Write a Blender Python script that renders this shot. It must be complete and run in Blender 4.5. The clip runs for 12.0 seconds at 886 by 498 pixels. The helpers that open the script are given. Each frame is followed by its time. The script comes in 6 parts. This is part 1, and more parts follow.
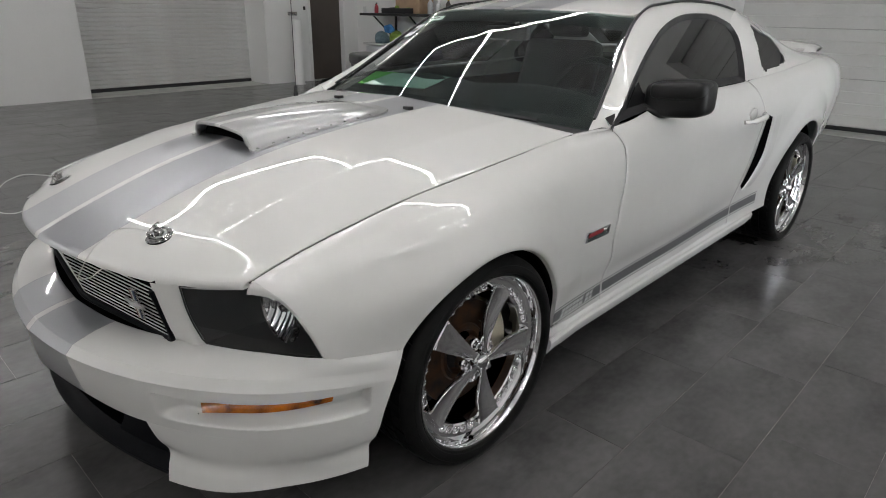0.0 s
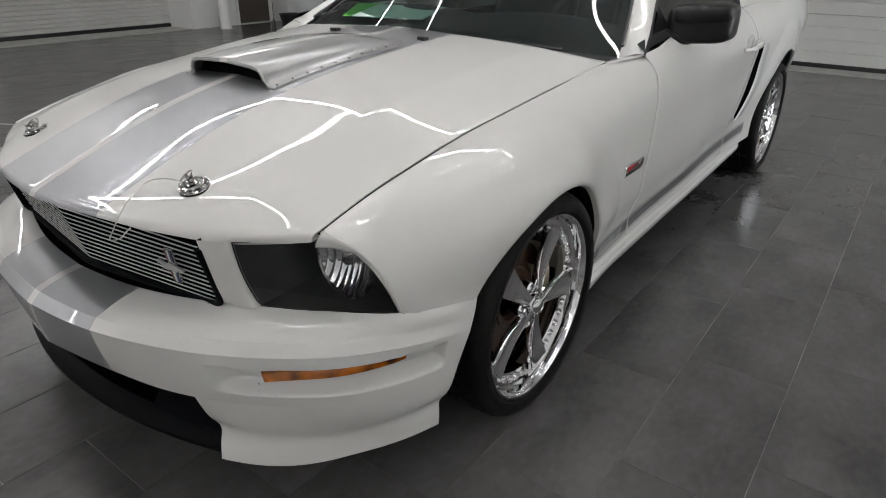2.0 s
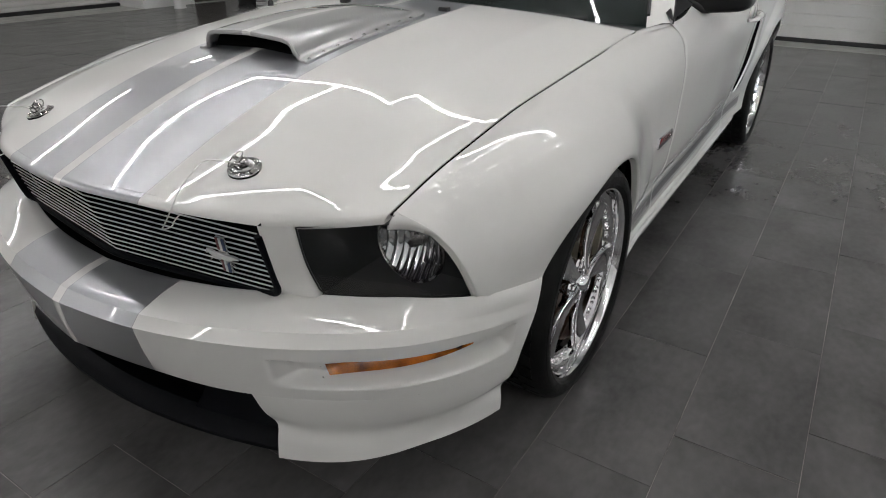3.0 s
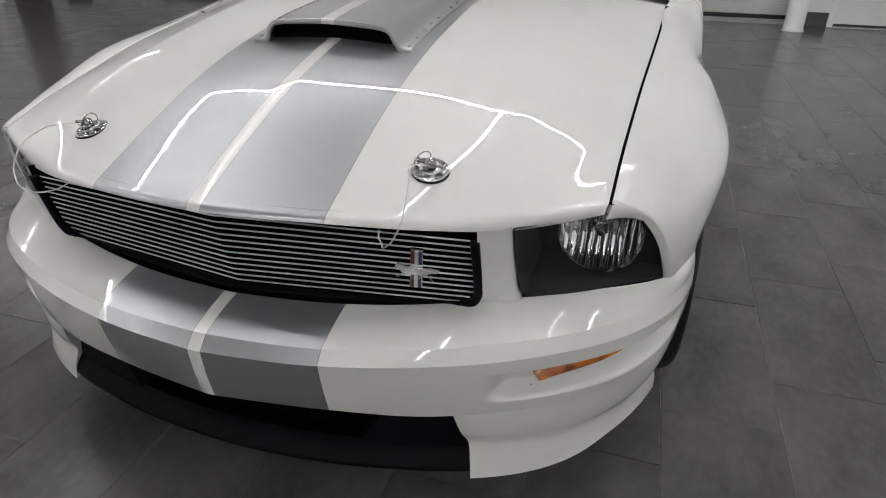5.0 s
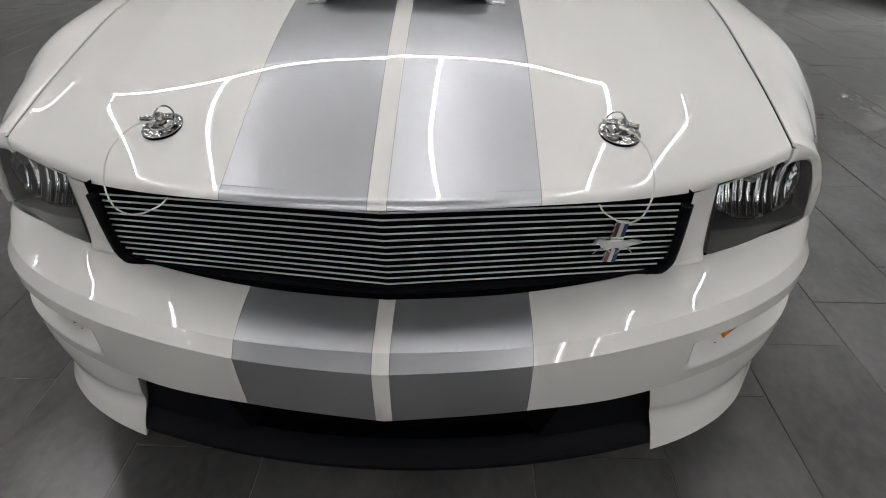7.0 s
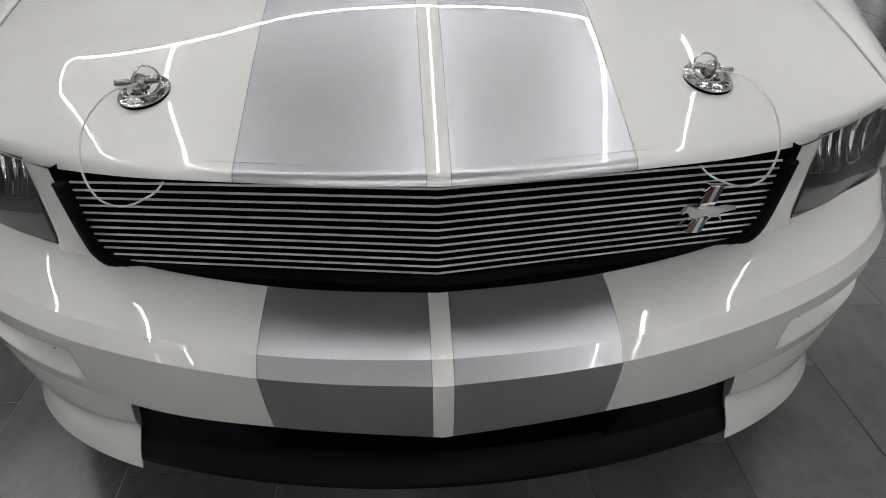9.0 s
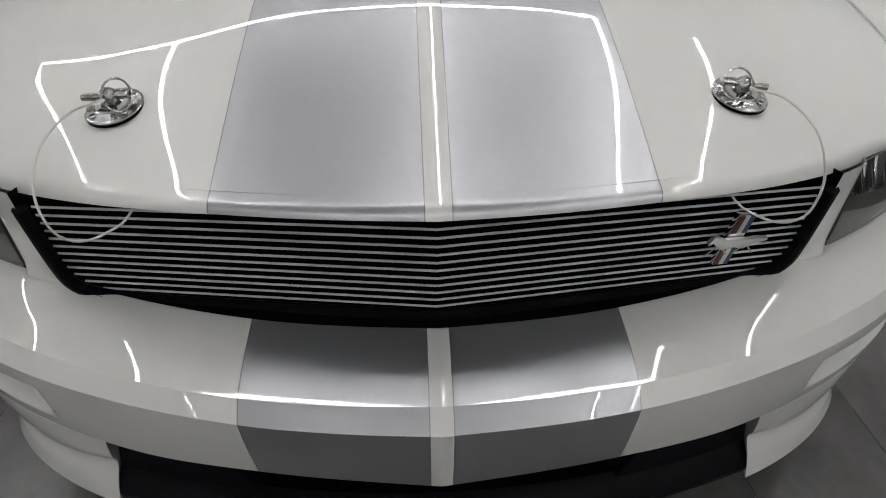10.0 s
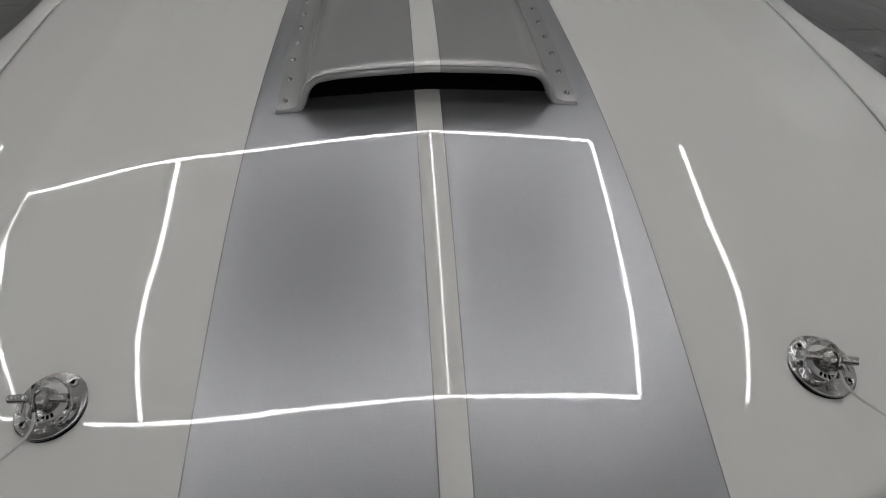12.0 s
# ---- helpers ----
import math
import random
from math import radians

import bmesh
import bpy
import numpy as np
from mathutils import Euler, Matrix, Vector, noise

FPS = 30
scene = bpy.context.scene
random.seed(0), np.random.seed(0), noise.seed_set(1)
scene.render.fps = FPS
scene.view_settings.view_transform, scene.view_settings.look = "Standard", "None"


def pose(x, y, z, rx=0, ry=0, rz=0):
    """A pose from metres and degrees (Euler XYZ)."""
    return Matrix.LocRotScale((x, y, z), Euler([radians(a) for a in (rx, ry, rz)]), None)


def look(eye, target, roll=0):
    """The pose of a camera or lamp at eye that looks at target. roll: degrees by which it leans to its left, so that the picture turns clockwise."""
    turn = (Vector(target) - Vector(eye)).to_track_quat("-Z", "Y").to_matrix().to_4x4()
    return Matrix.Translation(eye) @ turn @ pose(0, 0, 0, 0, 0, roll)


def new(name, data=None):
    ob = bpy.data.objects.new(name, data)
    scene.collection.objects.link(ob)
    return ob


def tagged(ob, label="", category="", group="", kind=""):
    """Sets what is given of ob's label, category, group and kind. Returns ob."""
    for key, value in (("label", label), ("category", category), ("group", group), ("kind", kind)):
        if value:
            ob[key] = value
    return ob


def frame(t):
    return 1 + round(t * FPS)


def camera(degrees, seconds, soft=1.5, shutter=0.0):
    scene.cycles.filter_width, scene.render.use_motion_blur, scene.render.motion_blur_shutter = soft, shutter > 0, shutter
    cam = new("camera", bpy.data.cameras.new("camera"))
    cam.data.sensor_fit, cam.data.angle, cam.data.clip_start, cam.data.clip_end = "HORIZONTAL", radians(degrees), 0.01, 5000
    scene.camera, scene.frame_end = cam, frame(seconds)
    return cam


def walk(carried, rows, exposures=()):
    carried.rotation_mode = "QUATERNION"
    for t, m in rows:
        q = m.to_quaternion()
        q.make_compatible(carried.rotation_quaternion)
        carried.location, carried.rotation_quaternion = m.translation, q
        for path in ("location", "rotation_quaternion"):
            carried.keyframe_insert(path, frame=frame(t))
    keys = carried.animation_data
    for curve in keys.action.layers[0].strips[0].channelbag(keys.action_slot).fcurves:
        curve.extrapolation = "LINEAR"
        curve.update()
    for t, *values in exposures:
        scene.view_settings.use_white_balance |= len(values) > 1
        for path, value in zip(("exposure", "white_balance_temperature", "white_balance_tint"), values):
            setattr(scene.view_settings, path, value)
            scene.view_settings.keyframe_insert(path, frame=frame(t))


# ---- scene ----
cam = camera(70.2, 12.0, soft=1.0)
EXPOSURES = [(0.0, 0.16), (2.5, 0.12), (5.0, 0.32), (7.0, 0.28), (9.5, 0.22), (10.0, 0.08), (10.5, -0.08), (11.0, -0.28), (11.5, -0.54), (12.0, -0.66)]
PATH = [
    (0, (1.858, -0.39, 1.263), (0.566, 0.96, 0.55), 0.7),
    (0.5, (1.81, -0.449, 1.277), (0.532, 0.911, 0.558), 0.6),
    (1, (1.752, -0.488, 1.251), (0.509, 0.891, 0.506), 0.5),
    (1.5, (1.671, -0.492, 1.222), (0.511, 0.921, 0.41), 0.4),
    (2, (1.534, -0.517, 1.193), (0.455, 0.932, 0.335), 0.5),
    (2.5, (1.422, -0.541, 1.17), (0.403, 0.934, 0.282), 0.5),
    (3, (1.313, -0.599, 1.159), (0.36, 0.906, 0.249), 0.5),
    (5, (0.699, -0.806, 1.141), (0.171, 0.874, 0.192), 0.4),
    (5.5, (0.533, -0.842, 1.148), (0.138, 0.868, 0.189), 0.0),
    (6, (0.393, -0.869, 1.148), (0.127, 0.857, 0.173), 0.1),
    (6.5, (0.256, -0.834, 1.119), (0.097, 0.895, 0.125), 0.0),
    (7, (0.119, -0.785, 1.104), (0.063, 0.919, 0.059), 0.1),
    (7.6, (0.007, -0.757, 1.111), (0.07, 0.918, 0.02), -0.2),
    (9.5, (-0.031, -0.577, 1.006), (0.06, 1.066, -0.13), -0.3),
    (10, (-0.02, -0.533, 1.024), (0.054, 1.101, -0.127), -0.1),
    (10.5, (-0.016, -0.459, 1.045), (0.048, 1.2, -0.071), -0.8),
    (11, (-0.056, -0.356, 1.116), (0.072, 1.273, -0.038), 0.4),
    (11.5, (-0.05, -0.281, 1.168), (0.072, 1.339, 0.002), 0.2),
    (12, (-0.029, -0.236, 1.197), (0.07, 1.381, 0.025), -0.3),
]
walk(cam, [(t, look(eye, target, roll)) for t, eye, target, roll in PATH], EXPOSURES)

# the ceiling and its light strips: x, y from one end to the other
CEILING, STRIP_Z, LED_POWER = 4.3, 3.75, 38.0
STRIPS = [(-3.58, 2.97, 1.69, 2.97), (-4.4, 0.10, 1.69, 0.10), (-3.58, 0.12, -3.58, 2.95), (-2.22, 0.12, -2.22, 2.95), (0.13, 0.12, 0.13, 2.95), (1.69, 0.12, 1.69, 2.95), (2.62, 0.05, 2.62, 3.0)]
STRIPS += [(-2.2, -5.3, 1.6, -5.3), (-3.6, -6.1, 1.6, -6.1), (1.6, -2.2, 2.62, -2.2), (1.6, -4.9, 2.62, -4.9), (2.62, -4.88, 2.62, -2.22), (-7.4, 0.1, -7.4, 3.0), (-7.4, 4.6, -7.4, 6.8)]
# the last two, unseen and forward of the car, are added to brighten its front
STRIPS += [(3.75, -5.8, 3.75, -1.2), (-5.0, -5.8, -5.0, -1.6), (-6.9, -5.8, -6.9, -1.6)]

# ---------------------------------------------------------------- light
world = bpy.data.worlds.new("world")
scene.world = world
world.use_nodes = True
world.node_tree.nodes["Background"].inputs[0].default_value = (0.02, 0.02, 0.02, 1)
world.node_tree.nodes["Background"].inputs[1].default_value = 0.3


# ---------------------------------------------------------------- materials
def material(name, colour, rough=0.5, metal=0.0, coat=0.0, spec=0.5):
    m = bpy.data.materials.new(name)
    m.use_nodes = True
    b = m.node_tree.nodes["Principled BSDF"]
    b.inputs["Base Color"].default_value = (*colour, 1)
    b.inputs["Roughness"].default_value = rough
    b.inputs["Metallic"].default_value = metal
    b.inputs["Coat Weight"].default_value = coat
    b.inputs["Coat Roughness"].default_value = 0.012
    b.inputs["Specular IOR Level"].default_value = spec
    return m


def mottle(m, colours, scale, detail=4.0, rough=None, bump=0.0, bump_scale=None, random_value=0.0, stretch=(1, 1, 1)):
    """Two-scale variation: a coarse and a fine noise drive the colour, the roughness and a fine relief."""
    nt = m.node_tree
    n, l = nt.nodes, nt.links
    b = n["Principled BSDF"]
    co = n.new("ShaderNodeTexCoord")
    mp = n.new("ShaderNodeMapping")
    mp.inputs["Scale"].default_value = stretch
    l.new(co.outputs["Object"], mp.inputs["Vector"])
    source = mp.outputs["Vector"]
    coarse = n.new("ShaderNodeTexNoise")
    coarse.inputs["Scale"].default_value = scale
    coarse.inputs["Detail"].default_value = detail
    fine = n.new("ShaderNodeTexNoise")
    fine.inputs["Scale"].default_value = bump_scale or scale * 14
    fine.inputs["Detail"].default_value = 3
    if random_value:
        info = n.new("ShaderNodeObjectInfo")
        geo = n.new("ShaderNodeNewGeometry")
        add = n.new("ShaderNodeMath")
        add.operation = "ADD"
        l.new(info.outputs["Random"], add.inputs[0])
        l.new(geo.outputs["Random Per Island"], add.inputs[1])
        shift = n.new("ShaderNodeVectorMath")
        shift.operation = "MULTIPLY_ADD"
        l.new(source, shift.inputs[0])
        shift.inputs[1].default_value = (1, 1, 1)
        many = n.new("ShaderNodeVectorMath")
        many.operation = "SCALE"
        many.inputs[0].default_value = (13.7, 9.3, 5.9)
        l.new(add.outputs[0], many.inputs["Scale"])
        l.new(many.outputs[0], shift.inputs[2])
        source = shift.outputs[0]
    l.new(source, coarse.inputs["Vector"])
    l.new(source, fine.inputs["Vector"])
    mix = n.new("ShaderNodeMath")
    mix.operation = "MULTIPLY_ADD"
    l.new(fine.outputs[0], mix.inputs[0])
    mix.inputs[1].default_value = 0.35
    l.new(coarse.outputs[0], mix.inputs[2])
    ramp = n.new("ShaderNodeValToRGB")
    ramp.color_ramp.elements[0].position, ramp.color_ramp.elements[1].position = 0.42, 0.92
    ramp.color_ramp.elements[0].color, ramp.color_ramp.elements[1].color = (*colours[0], 1), (*colours[1], 1)
    l.new(mix.outputs[0], ramp.inputs[0])
    out = ramp.outputs[0]
    if random_value:
        hsv = n.new("ShaderNodeHueSaturation")
        val = n.new("ShaderNodeMapRange")
        val.inputs["From Max"].default_value = 2.0
        val.inputs["To Min"].default_value, val.inputs["To Max"].default_value = 1 - random_value, 1 + random_value
        l.new(add.outputs[0], val.inputs["Value"])
        l.new(val.outputs[0], hsv.inputs["Value"])
        l.new(out, hsv.inputs["Color"])
        out = hsv.outputs[0]
    l.new(out, b.inputs["Base Color"])
    if rough:
        rr = n.new("ShaderNodeMapRange")
        rr.inputs["From Min"].default_value, rr.inputs["From Max"].default_value = 0.4, 0.9
        rr.inputs["To Min"].default_value, rr.inputs["To Max"].default_value = rough
        l.new(mix.outputs[0], rr.inputs["Value"])
        l.new(rr.outputs[0], b.inputs["Roughness"])
    if bump:
        bp = n.new("ShaderNodeBump")
        bp.inputs["Strength"].default_value = bump
        bp.inputs["Distance"].default_value = 0.003
        l.new(fine.outputs[0], bp.inputs["Height"])
        l.new(bp.outputs[0], b.inputs["Normal"])
    return m


def paint(name, metal=0.82, dark=(0.375, 0.382, 0.404, 1), light=(0.475, 0.482, 0.504, 1)):
    """White clear-coated paint with a pair of silver racing stripes along the car's middle."""
    m = material(name, (0.74, 0.735, 0.70), 0.40, 0.0, 1.0, 0.1)
    nt = m.node_tree
    n, l = nt.nodes, nt.links
    b = n["Principled BSDF"]
    co = n.new("ShaderNodeTexCoord")
    sep = n.new("ShaderNodeSeparateXYZ")
    l.new(co.outputs["Object"], sep.inputs[0])

    def calc(op, a, c=None):
        k = n.new("ShaderNodeMath")
        k.operation = op
        for i, v in enumerate((a, c)):
            if v is None:
                continue
            if isinstance(v, (int, float)):
                k.inputs[i].default_value = v
            else:
                l.new(v, k.inputs[i])
        return k.outputs[0]

    ax = calc("ABSOLUTE", sep.outputs["X"])
    yy = calc("MAXIMUM", sep.outputs["Y"], 0.0)
    outer = calc("SUBTRACT", 0.234, calc("MULTIPLY", yy, 0.012))
    inner = calc("ADD", 0.0140, calc("MULTIPLY", yy, 0.0055))
    inside = calc("MULTIPLY", calc("LESS_THAN", ax, outer), calc("GREATER_THAN", ax, inner))
    line = calc("MAXIMUM", calc("LESS_THAN", calc("ABSOLUTE", calc("SUBTRACT", ax, outer)), 0.0007), calc("LESS_THAN", calc("ABSOLUTE", calc("SUBTRACT", ax, inner)), 0.0006))
    flake = n.new("ShaderNodeTexNoise")
    flake.inputs["Scale"].default_value = 900
    l.new(co.outputs["Object"], flake.inputs["Vector"])
    silver = n.new("ShaderNodeValToRGB")
    silver.color_ramp.elements[0].color, silver.color_ramp.elements[1].color = dark, light
    l.new(flake.outputs[0], silver.inputs[0])
    tone = n.new("ShaderNodeTexNoise")
    tone.inputs["Scale"].default_value = 1.7
    l.new(co.outputs["Object"], tone.inputs["Vector"])
    white = n.new("ShaderNodeValToRGB")
    white.color_ramp.elements[0].color, white.color_ramp.elements[1].color = (0.625, 0.622, 0.605, 1), (0.66, 0.657, 0.64, 1)
    l.new(tone.outputs[0], white.inputs[0])
    mix = n.new("ShaderNodeMix")
    mix.data_type = "RGBA"
    l.new(inside, mix.inputs["Factor"])
    l.new(white.outputs[0], mix.inputs[6])
    l.new(silver.outputs[0], mix.inputs[7])
    edge = n.new("ShaderNodeMix")
    edge.data_type = "RGBA"
    l.new(line, edge.inputs["Factor"])
    l.new(mix.outputs[2], edge.inputs[6])
    edge.inputs[7].default_value = (0.26, 0.26, 0.26, 1)
    l.new(edge.outputs[2], b.inputs["Base Color"])
    l.new(calc("MULTIPLY", inside, metal), b.inputs["Metallic"])
    l.new(calc("SUBTRACT", 0.5, calc("MULTIPLY", inside, 0.165)), b.inputs["Roughness"])
    peel = n.new("ShaderNodeTexNoise")
    peel.inputs["Scale"].default_value = 260
    l.new(co.outputs["Object"], peel.inputs["Vector"])
    bp = n.new("ShaderNodeBump")
    bp.inputs["Strength"].default_value, bp.inputs["Distance"].default_value = 0.008, 0.001
    l.new(peel.outputs[0], bp.inputs["Height"])
    l.new(bp.outputs[0], b.inputs["Coat Normal"])
    return m


def window_glass(name, tint, gloss=1.0, streaks=0.0):
    """Thin tinted pane: clear transmission with a Fresnel reflection."""
    m = bpy.data.materials.new(name)
    m.use_nodes = True
    nt = m.node_tree
    n, l = nt.nodes, nt.links
    n.clear()
    out = n.new("ShaderNodeOutputMaterial")
    clear = n.new("ShaderNodeBsdfTransparent")
    clear.inputs[0].default_value = (*tint, 1)
    shine = n.new("ShaderNodeBsdfGlossy")
    shine.inputs["Roughness"].default_value = 0.01
    shine.inputs[0].default_value = (gloss, gloss, gloss, 1)
    fr = n.new("ShaderNodeFresnel")
    fr.inputs[0].default_value = 1.5
    mix = n.new("ShaderNodeMixShader")
    l.new(fr.outputs[0], mix.inputs[0])
    l.new(clear.outputs[0], mix.inputs[1])
    l.new(shine.outputs[0], mix.inputs[2])
    last = mix.outputs[0]
    if streaks:
        co, mp, film = n.new("ShaderNodeTexCoord"), n.new("ShaderNodeMapping"), n.new("ShaderNodeTexNoise")
        mp.inputs["Scale"].default_value = (1.0, 0.012, 0.012)
        mp.inputs["Rotation"].default_value = (0, 0.35, 0.55)
        film.inputs["Scale"].default_value, film.inputs["Detail"].default_value = 130, 1
        cut, grey, lay = n.new("ShaderNodeMapRange"), n.new("ShaderNodeBsdfDiffuse"), n.new("ShaderNodeMixShader")
        cut.inputs["From Min"].default_value, cut.inputs["From Max"].default_value = 0.60, 0.78
        cut.inputs["To Max"].default_value = streaks
        grey.inputs[0].default_value = (0.7, 0.75, 0.75, 1)
        l.new(co.outputs["Object"], mp.inputs["Vector"])
        l.new(mp.outputs[0], film.inputs["Vector"])
        l.new(film.outputs[0], cut.inputs["Value"])
        l.new(cut.outputs[0], lay.inputs[0])
        l.new(last, lay.inputs[1])
        l.new(grey.outputs[0], lay.inputs[2])
        last = lay.outputs[0]
    l.new(last, out.inputs[0])
    return m


def glow(name, colour, strength):
    m = bpy.data.materials.new(name)
    m.use_nodes = True
    n = m.node_tree.nodes
    n.clear()
    out, em = n.new("ShaderNodeOutputMaterial"), n.new("ShaderNodeEmission")
    em.inputs[0].default_value, em.inputs[1].default_value = (*colour, 1), strength
    m.node_tree.links.new(em.outputs[0], out.inputs[0])
    return m


PAINT = paint("white_striped_paint")
SCOOP_PAINT = paint("silver_scoop_paint", 0.55, (0.35, 0.352, 0.35, 1), (0.41, 0.412, 0.41, 1))
WHITE = material("white_paint", (0.74, 0.735, 0.70), 0.5, 0.0, 1.0, 0.1)
mottle(WHITE, ((0.625, 0.622, 0.605), (0.66, 0.657, 0.64)), 1.7)
SILVER = material("silver_vinyl", (0.105, 0.105, 0.11), 0.45, 0.1, 0.3)
# lightless black that stands in for shade in gaps; also rubber and print
BLACK_GAP = material("black_gap", (0.004, 0.004, 0.004), 0.9, spec=0.0)
BLACK_TRIM = mottle(material("black_trim", (0.015, 0.015, 0.016), 0.38), ((0.012, 0.012, 0.013), (0.02, 0.02, 0.022)), 9, rough=(0.3, 0.45), bump=0.05)
DAM_BLACK = mottle(material("air_dam_black", (0.01, 0.01, 0.011), 0.5, spec=0.05), ((0.0028, 0.0031, 0.0042), (0.0060, 0.0064, 0.0080)), 6, rough=(0.35, 0.5))
MIRROR_BLACK = mottle(material("mirror_black", (0.008, 0.008, 0.009), 0.3, spec=0.4), ((0.006, 0.006, 0.0065), (0.010, 0.010, 0.011)), 14, rough=(0.29, 0.36))
CABIN = mottle(material("cabin_black", (0.02, 0.02, 0.022), 0.7), ((0.014, 0.014, 0.016), (0.028, 0.028, 0.03)), 12, rough=(0.6, 0.8), bump=0.2)
LEATHER = mottle(material("black_leather", (0.02, 0.02, 0.02), 0.45), ((0.016, 0.016, 0.018), (0.03, 0.03, 0.032)), 20, rough=(0.4, 0.55), bump=0.3)
CHROME = material("chrome", (0.86, 0.86, 0.87), 0.05, 1.0)
DULL_CHROME = mottle(material("worn_chrome", (0.6, 0.6, 0.6), 0.2, 1.0), ((0.30, 0.29, 0.28), (0.50, 0.49, 0.48)), 60, rough=(0.12, 0.32), bump=0.1)
PIN_STEEL = mottle(material("pin_steel", (0.6, 0.6, 0.6), 0.16, 1.0), ((0.36, 0.355, 0.35), (0.50, 0.495, 0.49)), 25, rough=(0.14, 0.26))
BILLET = material("satin_billet", (0.62, 0.62, 0.63), 0.40, 0.25)
ALU = mottle(material("brushed_aluminium", (0.62, 0.62, 0.62), 0.28, 1.0), ((0.56, 0.56, 0.56), (0.68, 0.68, 0.68)), 40, rough=(0.22, 0.36), stretch=(0.1, 1, 1))
RUST = mottle(material("rusty_disc", (0.1, 0.05, 0.03), 0.5, 0.6), ((0.025, 0.02, 0.018), (0.12, 0.06, 0.028)), 25, rough=(0.35, 0.6))
CALIPER = material("caliper_cream", (0.42, 0.38, 0.30), 0.45)
RUBBER = mottle(material("tyre_rubber", (0.007, 0.007, 0.007), 0.6, spec=0.14), ((0.0045, 0.0045, 0.0045), (0.010, 0.010, 0.0098)), 30, rough=(0.42, 0.6), bump=0.15)
AMBER = material("amber_lens", (0.62, 0.17, 0.006), 0.15, 0.0, 1.0)
mottle(AMBER, ((0.04, 0.009, 0.001), (0.66, 0.18, 0.004)), 26, detail=1, rough=(0.06, 0.14), stretch=(1, 1, 1.4))
RED = material("red_enamel", (0.30, 0.02, 0.03), 0.25, 0.0, 0.6)
ENAMEL_WHITE = material("white_enamel", (0.7, 0.7, 0.7), 0.25, 0.0, 0.6)
EMBLEM_RED = material("emblem_red", (0.11, 0.014, 0.016), 0.3, 0.0, 0.6)
EMBLEM_BLUE = material("emblem_blue", (0.014, 0.035, 0.10), 0.3, 0.0, 0.6)
EMBLEM_WHITE = material("emblem_white", (0.5, 0.5, 0.5), 0.3, 0.0, 0.6)
CAST = material("bright_casting", (0.72, 0.72, 0.72), 0.25, 0.6)
CABLE = material("coated_cable", (0.55, 0.55, 0.53), 0.35, 0.4)
HL_BLACK = material("headlamp_housing", (0.022, 0.023, 0.025), 0.35)
PANE = window_glass("tinted_glass", (0.50, 0.62, 0.59), 0.25)
WINDSCREEN = window_glass("windscreen_glass", (0.56, 0.70, 0.66), 0.85, 0.06)
LENS = window_glass("headlamp_lens", (0.93, 0.94, 0.95))
PAPER = material("white_paper", (0.75, 0.75, 0.75), 0.7)
GREEN_PAPER = material("green_paper", (0.16, 0.55, 0.10), 0.7)
INK = material("grey_ink", (0.12, 0.12, 0.13), 0.7)
MINT = material("pale_green_sticker", (0.45, 0.60, 0.53), 0.6)
TILE = mottle(material("slate_tile", (0.08, 0.08, 0.08), 0.4), ((0.056, 0.0545, 0.0543), (0.112, 0.1085, 0.1075)), 5.0, detail=8, rough=(0.17, 0.262), bump=0.12, bump_scale=46, random_value=0.14, stretch=(1.0, 0.6, 1))
GROUT = mottle(material("grout", (0.11, 0.10, 0.095), 0.9), ((0.035, 0.033, 0.032), (0.27, 0.245, 0.235)), 3.5, detail=5)
WALL = mottle(material("wall_paint", (0.76, 0.76, 0.75), 0.6), ((0.72, 0.72, 0.71), (0.80, 0.80, 0.79)), 0.9, detail=6, rough=(0.5, 0.7), bump=0.06, bump_scale=60)
WALL_WHITE = mottle(material("white_wall", (0.74, 0.74, 0.72), 0.55), ((0.74, 0.74, 0.73), (0.82, 0.82, 0.81)), 0.8, detail=6, rough=(0.45, 0.65), bump=0.06, bump_scale=60)
CEIL = mottle(material("ceiling_paint", (0.5, 0.5, 0.49), 0.8), ((0.32, 0.32, 0.317), (0.40, 0.40, 0.396)), 0.6)
SHUTTER = mottle(material("shutter_enamel", (0.60, 0.60, 0.585), 0.45), ((0.57, 0.57, 0.555), (0.64, 0.64, 0.625)), 2.5, detail=5, rough=(0.35, 0.55))
CONCRETE = mottle(material("pale_concrete", (0.40, 0.40, 0.38), 0.85), ((0.30, 0.30, 0.285), (0.48, 0.48, 0.46)), 5, detail=8, bump=0.3)
BROWN_DOOR = mottle(material("brown_door_paint", (0.075, 0.06, 0.05), 0.45), ((0.062, 0.05, 0.043), (0.085, 0.07, 0.06)), 3, detail=5, rough=(0.38, 0.55))
DARK_BASE = mottle(material("dark_baseboard", (0.05, 0.05, 0.05), 0.5), ((0.04, 0.04, 0.04), (0.07, 0.07, 0.07)), 6)
STEEL_BLACK = material("black_steel", (0.02, 0.02, 0.02), 0.45, 0.2)
PLASTIC_CLEAR = material("milky_plastic", (0.55, 0.57, 0.58), 0.3)
CLOTH_BLUE = mottle(material("blue_cloth", (0.05, 0.2, 0.5), 0.9), ((0.03, 0.12, 0.3), (0.08, 0.3, 0.65)), 20, bump=0.5)
CLOTH_GREEN = mottle(material("green_cloth", (0.2, 0.35, 0.05), 0.9), ((0.10, 0.16, 0.03), (0.35, 0.5, 0.1)), 20, bump=0.5)
CLOTH_DARK = mottle(material("patterned_cloth", (0.06, 0.12, 0.16), 0.9), ((0.02, 0.04, 0.06), (0.25, 0.35, 0.4)), 45, detail=1, bump=0.5)
